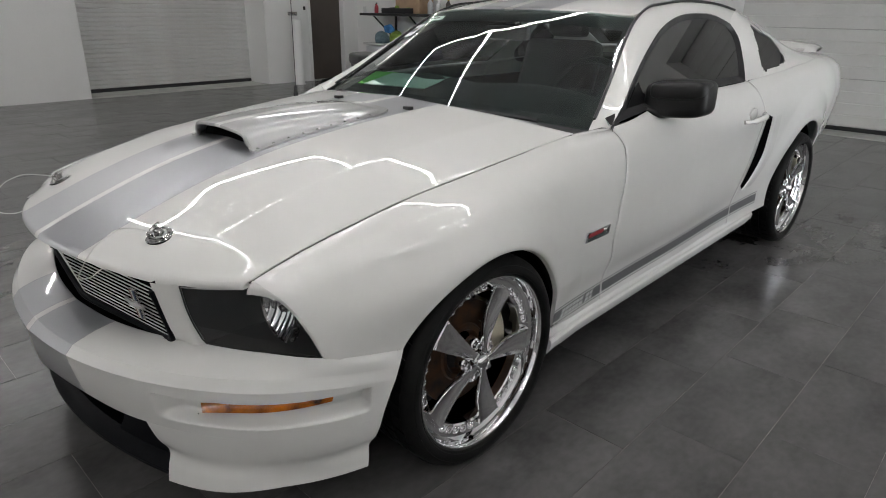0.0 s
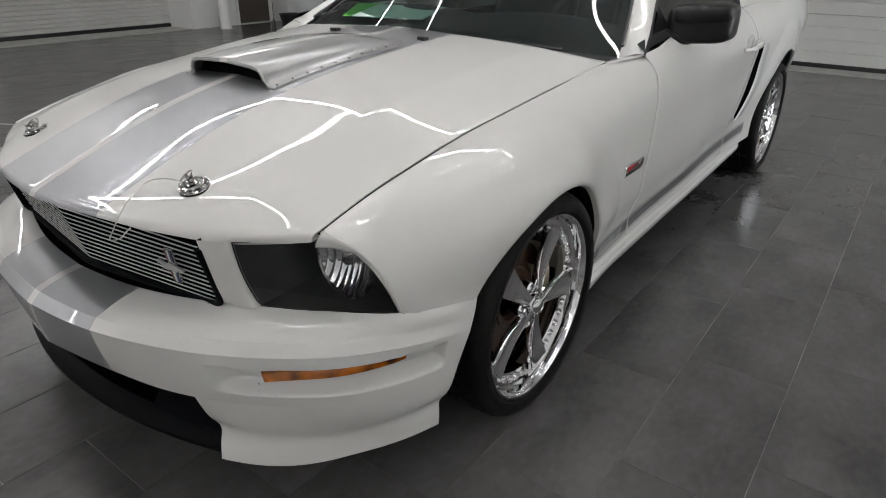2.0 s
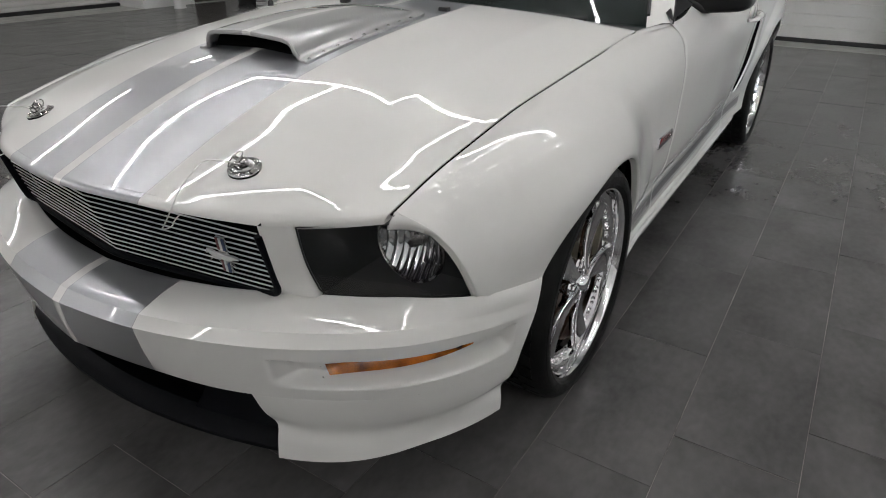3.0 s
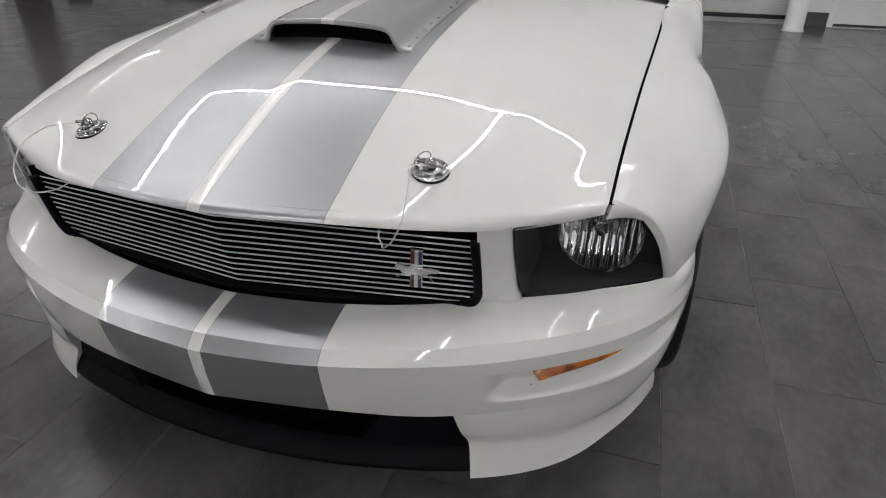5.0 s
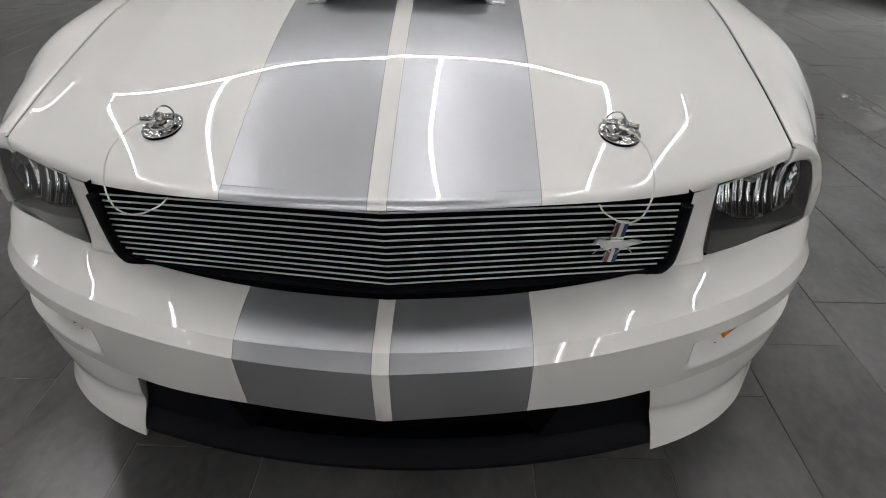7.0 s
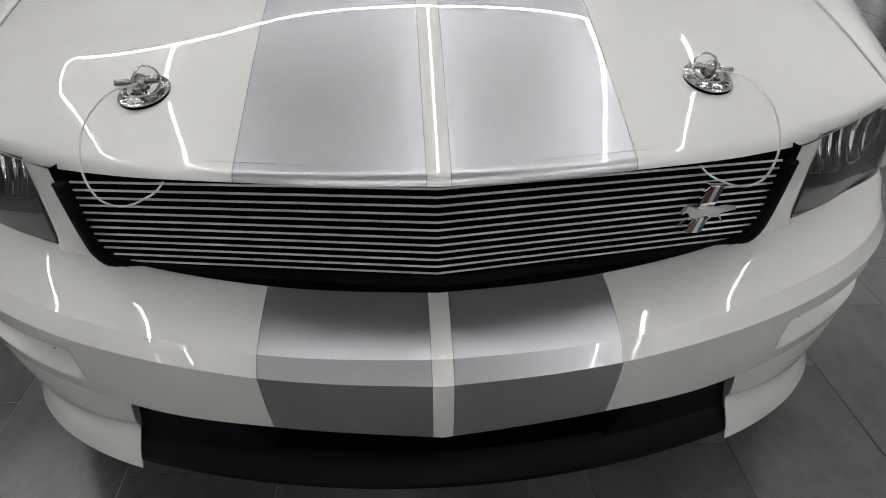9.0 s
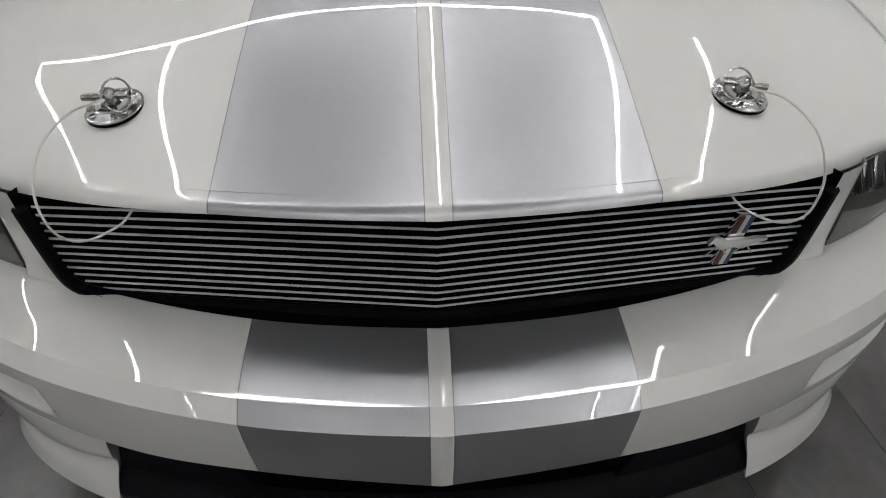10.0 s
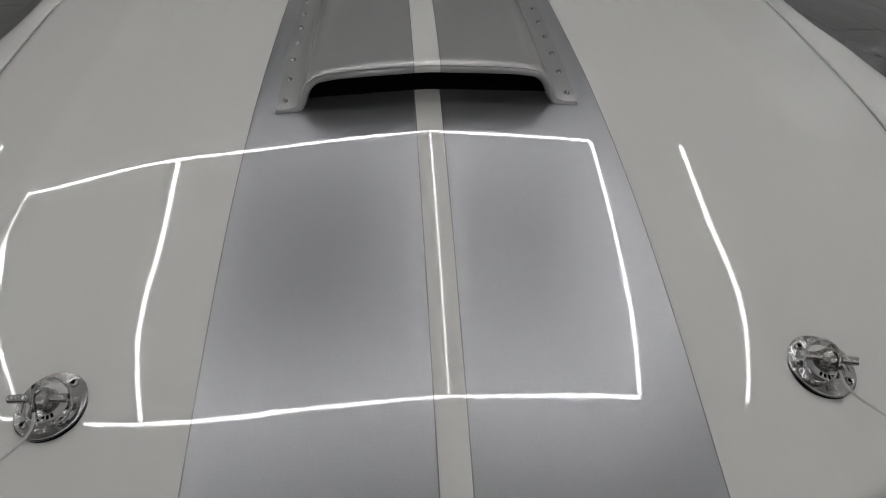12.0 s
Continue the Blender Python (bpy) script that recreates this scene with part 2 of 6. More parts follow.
CARDBOARD = mottle(material("cardboard", (0.36, 0.25, 0.16), 0.85), ((0.32, 0.22, 0.14), (0.42, 0.30, 0.19)), 8)
RED_PLASTIC = material("red_plastic", (0.5, 0.04, 0.06), 0.4)
SIGN_GREY = material("sign_grey", (0.07, 0.07, 0.07), 0.6)
LED = glow("led_strip", (1.0, 0.985, 0.978), LED_POWER)
DAYLIGHT = glow("daylight", (0.95, 0.98, 1.0), 14.0)


# ---------------------------------------------------------------- mesh helpers
def spline(points, n, ends=True):
    """n places along a smooth curve through the points, spaced by chord length."""
    p = np.array(points, float)
    d = np.r_[0, np.cumsum(np.linalg.norm(np.diff(p, axis=0), axis=1))]
    return hermite(d, p, np.linspace(0, d[-1], n))


def hermite(s, p, at):
    s, p, at = np.asarray(s, float), np.asarray(p, float), np.asarray(at, float)
    flat = p.ndim == 1
    if flat:
        p = p[:, None]
    h = np.diff(s)[:, None]
    slope = np.diff(p, axis=0) / h
    m = np.empty_like(p)
    m[0], m[-1] = slope[0], slope[-1]
    if len(p) > 2:
        m[1:-1] = (slope[:-1] * h[1:] + slope[1:] * h[:-1]) / (h[1:] + h[:-1])
        m[0], m[-1] = 1.5 * slope[0] - 0.5 * m[1], 1.5 * slope[-1] - 0.5 * m[-2]
    i = np.clip(np.searchsorted(s, at) - 1, 0, len(s) - 2)
    u = ((at - s[i]) / (s[i + 1] - s[i]))[:, None]
    hh = h[i]
    out = (2 * u**3 - 3 * u**2 + 1) * p[i] + (u**3 - 2 * u**2 + u) * hh * m[i] + (3 * u**2 - 2 * u**3) * p[i + 1] + (u**3 - u**2) * hh * m[i + 1]
    return out[:, 0] if flat else out


def loft(rows, nu, nv, straight=False):
    """A grid of places: each row a smooth curve of nu places, nv places from the first row to the last."""
    c = np.array([spline(r, nu) for r in rows])
    if straight:
        d = np.linspace(0, 1, len(rows))
        return np.stack([np.stack([np.interp(np.linspace(0, 1, nv), d, c[:, j, k]) for k in range(3)], -1) for j in range(nu)], 1)
    out = np.empty((nv, nu, 3))
    for j in range(nu):
        out[:, j] = spline(c[:, j], nv)
    return out


def sheet(grids):
    """One bmesh out of grids of places, welded where they meet."""
    bm = bmesh.new()
    for g in grids:
        a, b = g.shape[:2]
        v = [[bm.verts.new(g[i, j]) for j in range(b)] for i in range(a)]
        for i in range(a - 1):
            for j in range(b - 1):
                q = [v[i][j], v[i + 1][j], v[i + 1][j + 1], v[i][j + 1]]
                try:
                    bm.faces.new(q)
                except ValueError:
                    pass
    bmesh.ops.remove_doubles(bm, verts=bm.verts, dist=0.0004)
    return bm


def mirror_x(grids):
    return [g * np.array((-1.0, 1.0, 1.0)) for g in grids]


def both(grids):
    return list(grids) + mirror_x(grids)


def orient(bm, outward):
    """Turn the faces so that they look along outward(place)."""
    bmesh.ops.recalc_face_normals(bm, faces=bm.faces)
    bm.normal_update()
    vote = sum(f.normal.dot(outward(f.calc_center_median())) * f.calc_area() for f in bm.faces)
    if vote < 0:
        bmesh.ops.reverse_faces(bm, faces=bm.faces)
        bm.normal_update()
    return bm


def rim(bm, depth=0.014, lip=0.0012, fold=None):
    """Fold the open edges of an oriented sheet inwards, over a small rounded lip, as pressed panels are."""
    bm.normal_update()
    edges = [e for e in bm.edges if e.is_boundary]
    ring = {v for e in edges for v in e.verts}
    normal = {v: Vector(fold(v.co)) if fold else v.normal.copy() for v in ring}
    out = {}
    for v in ring:
        w = Vector()
        for e in v.link_edges:
            if e.is_boundary and e.link_faces:
                f = e.link_faces[0]
                d = (e.verts[0].co - e.verts[1].co).normalized()
                o = d.cross(f.normal)
                if o.dot(f.calc_center_median() - e.verts[0].co) > 0:
                    o.negate()
                w += o
        out[v] = w.normalized() if w.length > 1e-9 else Vector()
    last = {v: v for v in ring}
    for side, down in ((0.7 * lip, 0.3 * lip), (lip, lip), (lip, depth)):
        nxt = {v: bm.verts.new(v.co + out[v] * side - normal[v] * down) for v in ring}
        for e in edges:
            a, b = e.verts
            try:
                bm.faces.new((last[a], last[b], nxt[b], nxt[a]))
            except ValueError:
                pass
        last = nxt
    bmesh.ops.recalc_face_normals(bm, faces=bm.faces)
    return bm


def part(name, bm, mat, parent=None, label="", sharp=35, smooth=True):
    """Link a bmesh as one mesh object, under a thing or a part if one is given."""
    me = bpy.data.meshes.new(name)
    if isinstance(bm, bmesh.types.BMesh):
        bm.to_mesh(me)
        bm.free()
    else:
        me.from_pydata(*bm)
    for m in mat if isinstance(mat, (list, tuple)) else (mat,):
        me.materials.append(m)
    if smooth:
        me.polygons.foreach_set("use_smooth", [True] * len(me.polygons))
        me.set_sharp_from_angle(angle=radians(sharp))
    ob = new(name, me)
    if parent is not None:
        ob.parent = parent
        ob.matrix_parent_inverse = parent_matrix(parent).inverted()
    if label:
        tagged(ob, label)
    return ob


def parent_matrix(ob):
    return ob.matrix_basis.copy() if ob.parent is None else Matrix()


def box(bm, lo, hi, bevel=0.0, m=None):
    c = (Vector(lo) + Vector(hi)) / 2
    s = Vector(hi) - Vector(lo)
    made = bmesh.ops.create_cube(bm, size=1.0, matrix=(m or Matrix()) @ Matrix.Translation(c) @ Matrix.Diagonal((*s, 1)))
    if bevel:
        es = list({e for v in made["verts"] for e in v.link_edges})
        bmesh.ops.bevel(bm, geom=es, offset=bevel, segments=2, profile=0.6, affect="EDGES")
    return bm


def boxed(lo, hi, bevel=0.0):
    return box(bmesh.new(), lo, hi, bevel)


def lathe(profile, n, axis="x", start=0.0, sweep=2 * math.pi):
    """Turn a profile of (along, radius) about an axis."""
    closed = abs(sweep - 2 * math.pi) < 1e-6
    bm = bmesh.new()
    rows = []
    for k in range(n if closed else n + 1):
        a = start + sweep * k / n
        c, s = math.cos(a), math.sin(a)
        rows.append([bm.verts.new((h, r * c, r * s) if axis == "x" else (r * c, r * s, h)) for h, r in profile])
    for k in range(n):
        r0, r1 = rows[k], rows[(k + 1) % len(rows)]
        for i in range(len(profile) - 1):
            try:
                bm.faces.new((r0[i], r0[i + 1], r1[i + 1], r1[i]))
            except ValueError:
                pass
    bmesh.ops.remove_doubles(bm, verts=bm.verts, dist=1e-5)
    bmesh.ops.recalc_face_normals(bm, faces=bm.faces)
    return bm


def tube(points, radius, n=8, smooth=24):
    """A round bar along a smooth curve."""
    p = spline(points, smooth) if len(points) > 2 else np.array(points, float)
    bm = bmesh.new()
    rings, up = [], Vector((0.13, 0.21, 0.97))
    for i in range(len(p)):
        d = Vector(p[min(i + 1, len(p) - 1)] - p[max(i - 1, 0)]).normalized()
        a = d.cross(up)
        if a.length < 0.05:
            a = d.cross(Vector((1, 0, 0)))
        a.normalize()
        b = d.cross(a)
        up = b if b.dot(up) > 0 else -b
        r = radius[i * (len(radius) - 1) // max(len(p) - 1, 1)] if isinstance(radius, (list, tuple)) else radius
        rings.append([bm.verts.new(Vector(p[i]) + a * r * math.cos(2 * math.pi * k / n) + b * r * math.sin(2 * math.pi * k / n)) for k in range(n)])
    for r0, r1 in zip(rings[:-1], rings[1:]):
        for k in range(n):
            bm.faces.new((r0[k], r0[(k + 1) % n], r1[(k + 1) % n], r1[k]))
    bm.faces.new(rings[0][::-1])
    bm.faces.new(rings[-1])
    bmesh.ops.recalc_face_normals(bm, faces=bm.faces)
    return bm


def moved(bm, m):
    bmesh.ops.transform(bm, matrix=m, verts=bm.verts)
    return bm


def ribbon(a, b):
    """A strip between two rows of places."""
    return np.array([a, b])


def thing(name, at, label, category, group="", kind=""):
    ob = new(name)
    ob.location = at
    ob.empty_display_size = 0.1
    return tagged(ob, label, category, group, kind)


# ---------------------------------------------------------------- the car: guide curves of the body (x out, y back, z up)
NOSE_LOW = [(0, -0.006, 0.686), (0.12, 0.002, 0.687), (0.232, 0.0203, 0.6858), (0.4, 0.0724, 0.6747), (0.525, 0.1367, 0.6642), (0.6, 0.178, 0.67), (0.668, 0.218, 0.679)]
SHUT = [(0.672, 0.230, 0.698), (0.677, 0.37, 0.737), (0.684, 0.51, 0.767), (0.693, 0.675, 0.799), (0.705, 0.88, 0.826), (0.718, 1.13, 0.856), (0.728, 1.40, 0.884)]
HOOD_MID = [(0, 0.012, 0.703), (0, 0.16, 0.763), (0, 0.35, 0.826), (0, 0.55, 0.872), (0, 0.80, 0.908), (0, 1.05, 0.930), (0, 1.29, 0.945)]
HOOD_A = [(0.19, 0.029, 0.701), (0.19, 0.12, 0.7362), (0.19, 0.20, 0.7664), (0.19, 0.36, 0.8187), (0.19, 0.56, 0.864), (0.19, 0.80, 0.898), (0.19, 1.05, 0.921), (0.19, 1.295, 0.937)]
HOOD_B = [(0.37, 0.078, 0.696), (0.37, 0.12, 0.7155), (0.37, 0.20, 0.749), (0.37, 0.36, 0.8002), (0.37, 0.56, 0.8484), (0.372, 0.80, 0.8845), (0.38, 1.05, 0.909), (0.39, 1.315, 0.926)]
HOOD_C = [(0.50, 0.134, 0.690), (0.50, 0.17, 0.711), (0.50, 0.22, 0.7365), (0.50, 0.36, 0.7848), (0.50, 0.56, 0.8319), (0.505, 0.80, 0.868), (0.515, 1.05, 0.895), (0.53, 1.335, 0.915)]
HOOD_D = [(0.585, 0.172, 0.6895), (0.588, 0.20, 0.7035), (0.59, 0.26, 0.730), (0.592, 0.36, 0.762), (0.594, 0.56, 0.8065), (0.60, 0.80, 0.8445), (0.612, 1.05, 0.873), (0.63, 1.36, 0.9005)]

SIDE_TOP = [(y, x + 0.0078, z - 0.0015) for x, y, z in SHUT[:-1]] + [(1.36, 0.733, 0.879), (1.5, 0.805, 0.900), (1.8, 0.80, 0.932), (2.15, 0.787, 0.953), (2.75, 0.778, 0.962), (3.2, 0.785, 0.985), (3.6, 0.78, 1.005), (4.0, 0.75, 1.02), (4.4, 0.69, 1.01), (4.62, 0.60, 0.99)]
SIDE_ROLL = [(0.235, 0.70, 0.692), (0.37, 0.735, 0.733), (0.51, 0.765, 0.760), (0.68, 0.785, 0.790), (0.88, 0.79, 0.815), (1.13, 0.785, 0.840), (1.35, 0.80, 0.860), (1.5, 0.832, 0.872), (2.1, 0.825, 0.915), (2.75, 0.82, 0.928), (3.2, 0.835, 0.95), (3.6, 0.84, 0.97), (4.0, 0.82, 0.98), (4.4, 0.76, 0.965), (4.62, 0.66, 0.95)]
SIDE_SHOULDER = [(0.235, 0.735, 0.662), (0.37, 0.785, 0.69), (0.51, 0.822, 0.715), (0.68, 0.848, 0.745), (0.88, 0.851, 0.757), (1.13, 0.842, 0.775), (1.35, 0.846, 0.8), (1.5, 0.855, 0.815), (2.1, 0.86, 0.85), (2.75, 0.862, 0.86), (3.2, 0.882, 0.87), (3.6, 0.889, 0.875), (4.0, 0.866, 0.88), (4.4, 0.7957, 0.86), (4.62, 0.7, 0.84)]
SIDE_MID = [(0.235, 0.76, 0.6), (0.37, 0.808, 0.615), (0.51, 0.854, 0.64), (0.68, 0.888, 0.682), (0.82, 0.894, 0.692), (0.95, 0.889, 0.688), (1.13, 0.868, 0.65), (1.3, 0.868, 0.645), (1.5, 0.872, 0.65), (2.1, 0.872, 0.66), (2.75, 0.865, 0.66), (3.2, 0.891, 0.72), (3.6, 0.897, 0.74), (4.0, 0.862, 0.7), (4.4, 0.785, 0.65), (4.62, 0.69, 0.62)]
SIDE_LOW = [(0.235, 0.775, 0.5), (0.37, 0.818, 0.5), (0.51, 0.86, 0.5), (0.68, 0.884, 0.52), (0.82, 0.89, 0.53), (0.95, 0.884, 0.52), (1.13, 0.868, 0.48), (1.3, 0.863, 0.46), (1.5, 0.86, 0.45), (2.1, 0.858, 0.45), (2.75, 0.847, 0.47), (3.2, 0.876, 0.52), (3.6, 0.882, 0.52), (4.0, 0.805, 0.48), (4.4, 0.725, 0.42), (4.62, 0.66, 0.4)]
SIDE_TUCK = [(0.235, 0.775, 0.42), (0.51, 0.856, 0.42), (0.82, 0.878, 0.42), (1.13, 0.86, 0.38), (1.3, 0.845, 0.368), (1.5, 0.834, 0.365), (2.1, 0.833, 0.375), (2.75, 0.832, 0.4), (3.2, 0.863, 0.42), (3.6, 0.867, 0.4), (4.0, 0.765, 0.38), (4.4, 0.7, 0.34), (4.62, 0.65, 0.33)]
SIDE_SILL = [(0.235, 0.78, 0.28), (0.51, 0.84, 0.28), (0.88, 0.855, 0.28), (1.13, 0.845, 0.28), (1.5, 0.836, 0.28), (2.1, 0.835, 0.28), (2.75, 0.832, 0.29), (3.2, 0.861, 0.3), (3.6, 0.862, 0.28), (4.0, 0.745, 0.26), (4.4, 0.685, 0.24), (4.62, 0.64, 0.24)]
SIDE = [SIDE_TOP, SIDE_ROLL, SIDE_SHOULDER, SIDE_MID, SIDE_LOW, SIDE_TUCK, SIDE_SILL]


SIDE_Y, SIDE_N = np.linspace(0.23, 4.63, 441), 120
_rows = np.array([hermite([p[0] for p in r], [p[1:] for p in r], SIDE_Y) for r in SIDE])


def shouldered(row, y):
    """The smooth section with its shoulder pulled out to a tight fold along the fender."""
    smooth = spline(row, SIDE_N + 1)
    fold = float(np.interp(y, [0.23, 0.30, 0.95, 1.28], [0.35, 1.0, 1.0, 0.0]))
    if fold <= 0:
        return smooth
    top, roll, shoulder, mid = row[:4]
    run = shoulder - roll
    out = np.array((-run[1], run[0])) / (np.linalg.norm(run) + 1e-9)
    k = roll + 0.60 * run + out * 0.0150
    k[0] -= float(np.interp(y, [0.24, 0.32, 0.46, 0.70, 0.95], [0.006, 0.020, 0.022, 0.012, 0.0]))
    unit = lambda v: v / (np.linalg.norm(v) + 1e-9)
    n_top = np.array((-unit(k - top)[1], unit(k - top)[0]))
    n_mid = np.array((-unit(mid - k)[1], unit(mid - k)[0]))
    a, b = k + unit(top - k) * 0.026, k + unit(mid - k) * 0.026
    folded = [top, (top * 1.2 + k * 0.8) / 2 + n_top * 0.003, a, b, (k * 0.8 + mid * 1.2) / 2 + n_mid * 0.003, mid, *row[4:]]
    return smooth * (1 - fold) + spline(folded, SIDE_N + 1) * fold


SIDE_CUT = np.array([shouldered(_rows[:, i], SIDE_Y[i]) for i in range(len(SIDE_Y))])
SIDE_CUT[:, :, 1] = np.minimum.accumulate(SIDE_CUT[:, :, 1], axis=1)


def section(y):
    """The body side's section at y: x and z from the top edge down to the sill."""
    a = (min(max(y, 0.23), 4.6299) - 0.23) * 100
    i = int(a)
    return SIDE_CUT[i] * (1 - a + i) + SIDE_CUT[i + 1] * (a - i)


def down(y, z):
    """How far down the section, from 0 to 1, the height z lies at y."""
    c = section(y)
    return float(np.interp(-z, -c[:, 1], np.linspace(0, 1, SIDE_N + 1)))


def on_side(y, w, out=0.0):
    c = section(y)
    k = min(max(w, 0.0), 1.0) * SIDE_N
    i = min(int(k), SIDE_N - 1)
    x, z = c[i] * (1 - k + i) + c[i + 1] * (k - i)
    return np.array((x + out, y, z))


def side_x(y, z):
    return float(on_side(y, down(y, z))[0])


def side_point(y, z, out=0.0):
    return np.array((side_x(y, z) + out, y, z))


FRONT_ARCH, REAR_ARCH = (0.827, 0.297, 0.366), (3.500, 0.335, 0.378)
AXLE_F, AXLE_R, AXLE_Z = 0.830, 3.535, 0.3183


def arched(outline, arch, nu, nv):
    """A side panel from a wheel arch out to an outline of (y, z); a height of None is the body's top edge."""
    cy, cz, r = arch
    o = np.array([(y, 0.0 if z is None else down(y, z), section(y)[0, 1] if z is None else z) for y, z in outline])
    d = np.r_[0, np.cumsum(np.linalg.norm(np.diff(o[:, ::2], axis=0), axis=1))]
    t = np.linspace(0, d[-1], nu)
    out = np.stack([np.interp(t, d, o[:, k]) for k in range(3)], -1)
    g = np.empty((nv, nu, 3))
    for j, (y, w, z) in enumerate(out):
        a = math.atan2(z - cz, y - cy)
        iy, iz = cy + r * math.cos(a), cz + r * math.sin(a)
        far = math.hypot(y - cy, z - cz) > r
        iw = down(iy, iz)
        for i in range(nv):
            u = (i / (nv - 1)) ** 1.2
            gap = math.hypot(iy + (y - iy) * u - cy, iz + (z - iz) * u - cz) - r
            q = min(max((0.150 - gap) / 0.090, 0.0), 1.0)
            crest = 0.011 * (q - 0.06 * math.exp(-((q - 1) / 0.12) ** 2)) - 0.004 * max(0.0, 1 - gap / 0.008) ** 2
            py, pz = iy + (y - iy) * u, iz + (z - iz) * u
            fade = min(max((pz - 0.36) / 0.08, 0.0), 1.0) if py > cy else min(max((pz - 0.50) / 0.12, 0.0), 1.0)
            lip = crest * fade
            g[i, j] = on_side(iy + (y - iy) * u, iw + (w - iw) * u, lip) if far else on_side(y, w)
    return g


car = thing("car", (0, 2.3, 0), "white two-door coupe with silver stripes and chrome wheels", "car")
CAR_UP = lambda c: Vector((0, 0, 1))
CAR_OUT = lambda c: Vector((1 if c.x > 0 else -1, 0, 0.2))

# hood: crowned panel with a folded front lip
hood = np.concatenate([loft([HOOD_MID, HOOD_A, HOOD_B, HOOD_C], 70, 36), loft([HOOD_C, HOOD_D, SHUT], 70, 14)[1:]])
front = hood[:, 0]
low = np.stack([np.interp(front[:, 0], spline(NOSE_LOW, 80)[:, 0], spline(NOSE_LOW, 80)[:, k]) for k in range(3)], -1)
folds = []
for u in np.linspace(0, 1, 9):
    p = low * (1 - u) + front * u
    p[:, 1] -= 0.003 * math.sin(math.pi * u)
    p[:, 2] += 0.002 * math.sin(math.pi * u)
    folds.append(p)
under = low + np.array((0, 0.02, 0.002))
hood_grid = both([hood[:, 1:], np.array(folds[:-1] + [hood[:, 0], hood[:, 1]]).transpose(1, 0, 2), ribbon(under, low).transpose(1, 0, 2)])
bm = orient(sheet(hood_grid), CAR_UP)
part("hood", rim(bm), PAINT, car, "white hood with two broad silver stripes", 60)

# front bumper cover
B_TOP = [(0, 0.055, 0.488), (0.233, 0.077, 0.494), (0.40, 0.118, 0.503), (0.50, 0.150, 0.513), (0.546, 0.169, 0.515), (0.66, 0.235, 0.514), (0.797, 0.332, 0.512), (0.862, 0.518, 0.489)]
B_SHELF = [(0, 0.005, 0.4805), (0.233, 0.025, 0.485), (0.4, 0.07, 0.494), (0.5, 0.112, 0.502), (0.57, 0.145, 0.505), (0.68, 0.218, 0.504), (0.8, 0.322, 0.498), (0.864, 0.508, 0.472)]
B_CREASE = [(0, -0.050, 0.464), (0.23, -0.030, 0.467), (0.40, 0.012, 0.474), (0.52, 0.060, 0.480), (0.62, 0.115, 0.482), (0.715, 0.195, 0.480), (0.805, 0.318, 0.472), (0.866, 0.497, 0.448)]
B_EDGE = [(0, -0.074, 0.441), (0.23, -0.050, 0.445), (0.40, -0.006, 0.450), (0.52, 0.042, 0.453), (0.63, 0.105, 0.455), (0.73, 0.190, 0.452), (0.815, 0.312, 0.446), (0.866, 0.486, 0.420)]
B_FACE = [(0, -0.070, 0.385), (0.23, -0.040, 0.385), (0.40, 0.004, 0.385), (0.52, 0.050, 0.385), (0.63, 0.112, 0.385), (0.735, 0.200, 0.385), (0.812, 0.322, 0.385), (0.860, 0.469, 0.375)]
B_LOW = [(0, -0.060, 0.328), (0.23, -0.025, 0.324), (0.40, 0.018, 0.318), (0.52, 0.066, 0.318), (0.63, 0.125, 0.320), (0.735, 0.210, 0.322), (0.812, 0.330, 0.324), (0.851, 0.456, 0.325)]
F_TOP = [(0.455, 0.039, 0.318), (0.52, 0.066, 0.318), (0.63, 0.125, 0.320), (0.735, 0.210, 0.322), (0.812, 0.330, 0.324), (0.851, 0.456, 0.325)]
F_MID = [(0.468, 0.055, 0.262), (0.530, 0.078, 0.256), (0.637, 0.140, 0.253), (0.728, 0.222, 0.252), (0.799, 0.335, 0.254), (0.836, 0.442, 0.260)]
F_WAIST = [(0.478, 0.074, 0.222), (0.540, 0.094, 0.220), (0.640, 0.152, 0.220), (0.714, 0.225, 0.222), (0.748, 0.271, 0.223), (0.790, 0.350, 0.225), (0.818, 0.434, 0.228)]
F_FLARE = [(0.484, 0.064, 0.187), (0.545, 0.086, 0.184), (0.645, 0.147, 0.188), (0.720, 0.232, 0.192), (0.755, 0.288, 0.193), (0.795, 0.355, 0.196), (0.823, 0.428, 0.200)]
F_FOOT = [(0.488, 0.056, 0.147), (0.526, 0.071, 0.148), (0.585, 0.100, 0.150), (0.649, 0.142, 0.156), (0.693, 0.185, 0.161), (0.732, 0.242, 0.163), (0.766, 0.297, 0.164), (0.797, 0.356, 0.167), (0.824, 0.424, 0.171)]


def pocket(g):
    """Press the turn-signal pockets into the bumper's face."""
    for i in range(g.shape[0]):
        for j in range(g.shape[1]):
            x, y, z = g[i, j]
            t = max(abs(x), 0.0)
            top = 0.424 - 0.015 * max(0.0, (t - 0.6))
            u = min(max((t - 0.505) / 0.055, 0), 1) * min(max((0.425 - y) / 0.03, 0), 1)
            v = min(max((z - 0.348) / 0.026, 0), 1) * min(max((top - z) / 0.004, 0), 1)
            d = 0.041 * u * u * (3 - 2 * u) * v * v * (3 - 2 * v)
            n = Vector((0.75, -0.65, 0)) if t > 0.6 else Vector((0.4, -0.9, 0))
            g[i, j] -= np.array((n.x * d, n.y * d, 0.0))
    return g


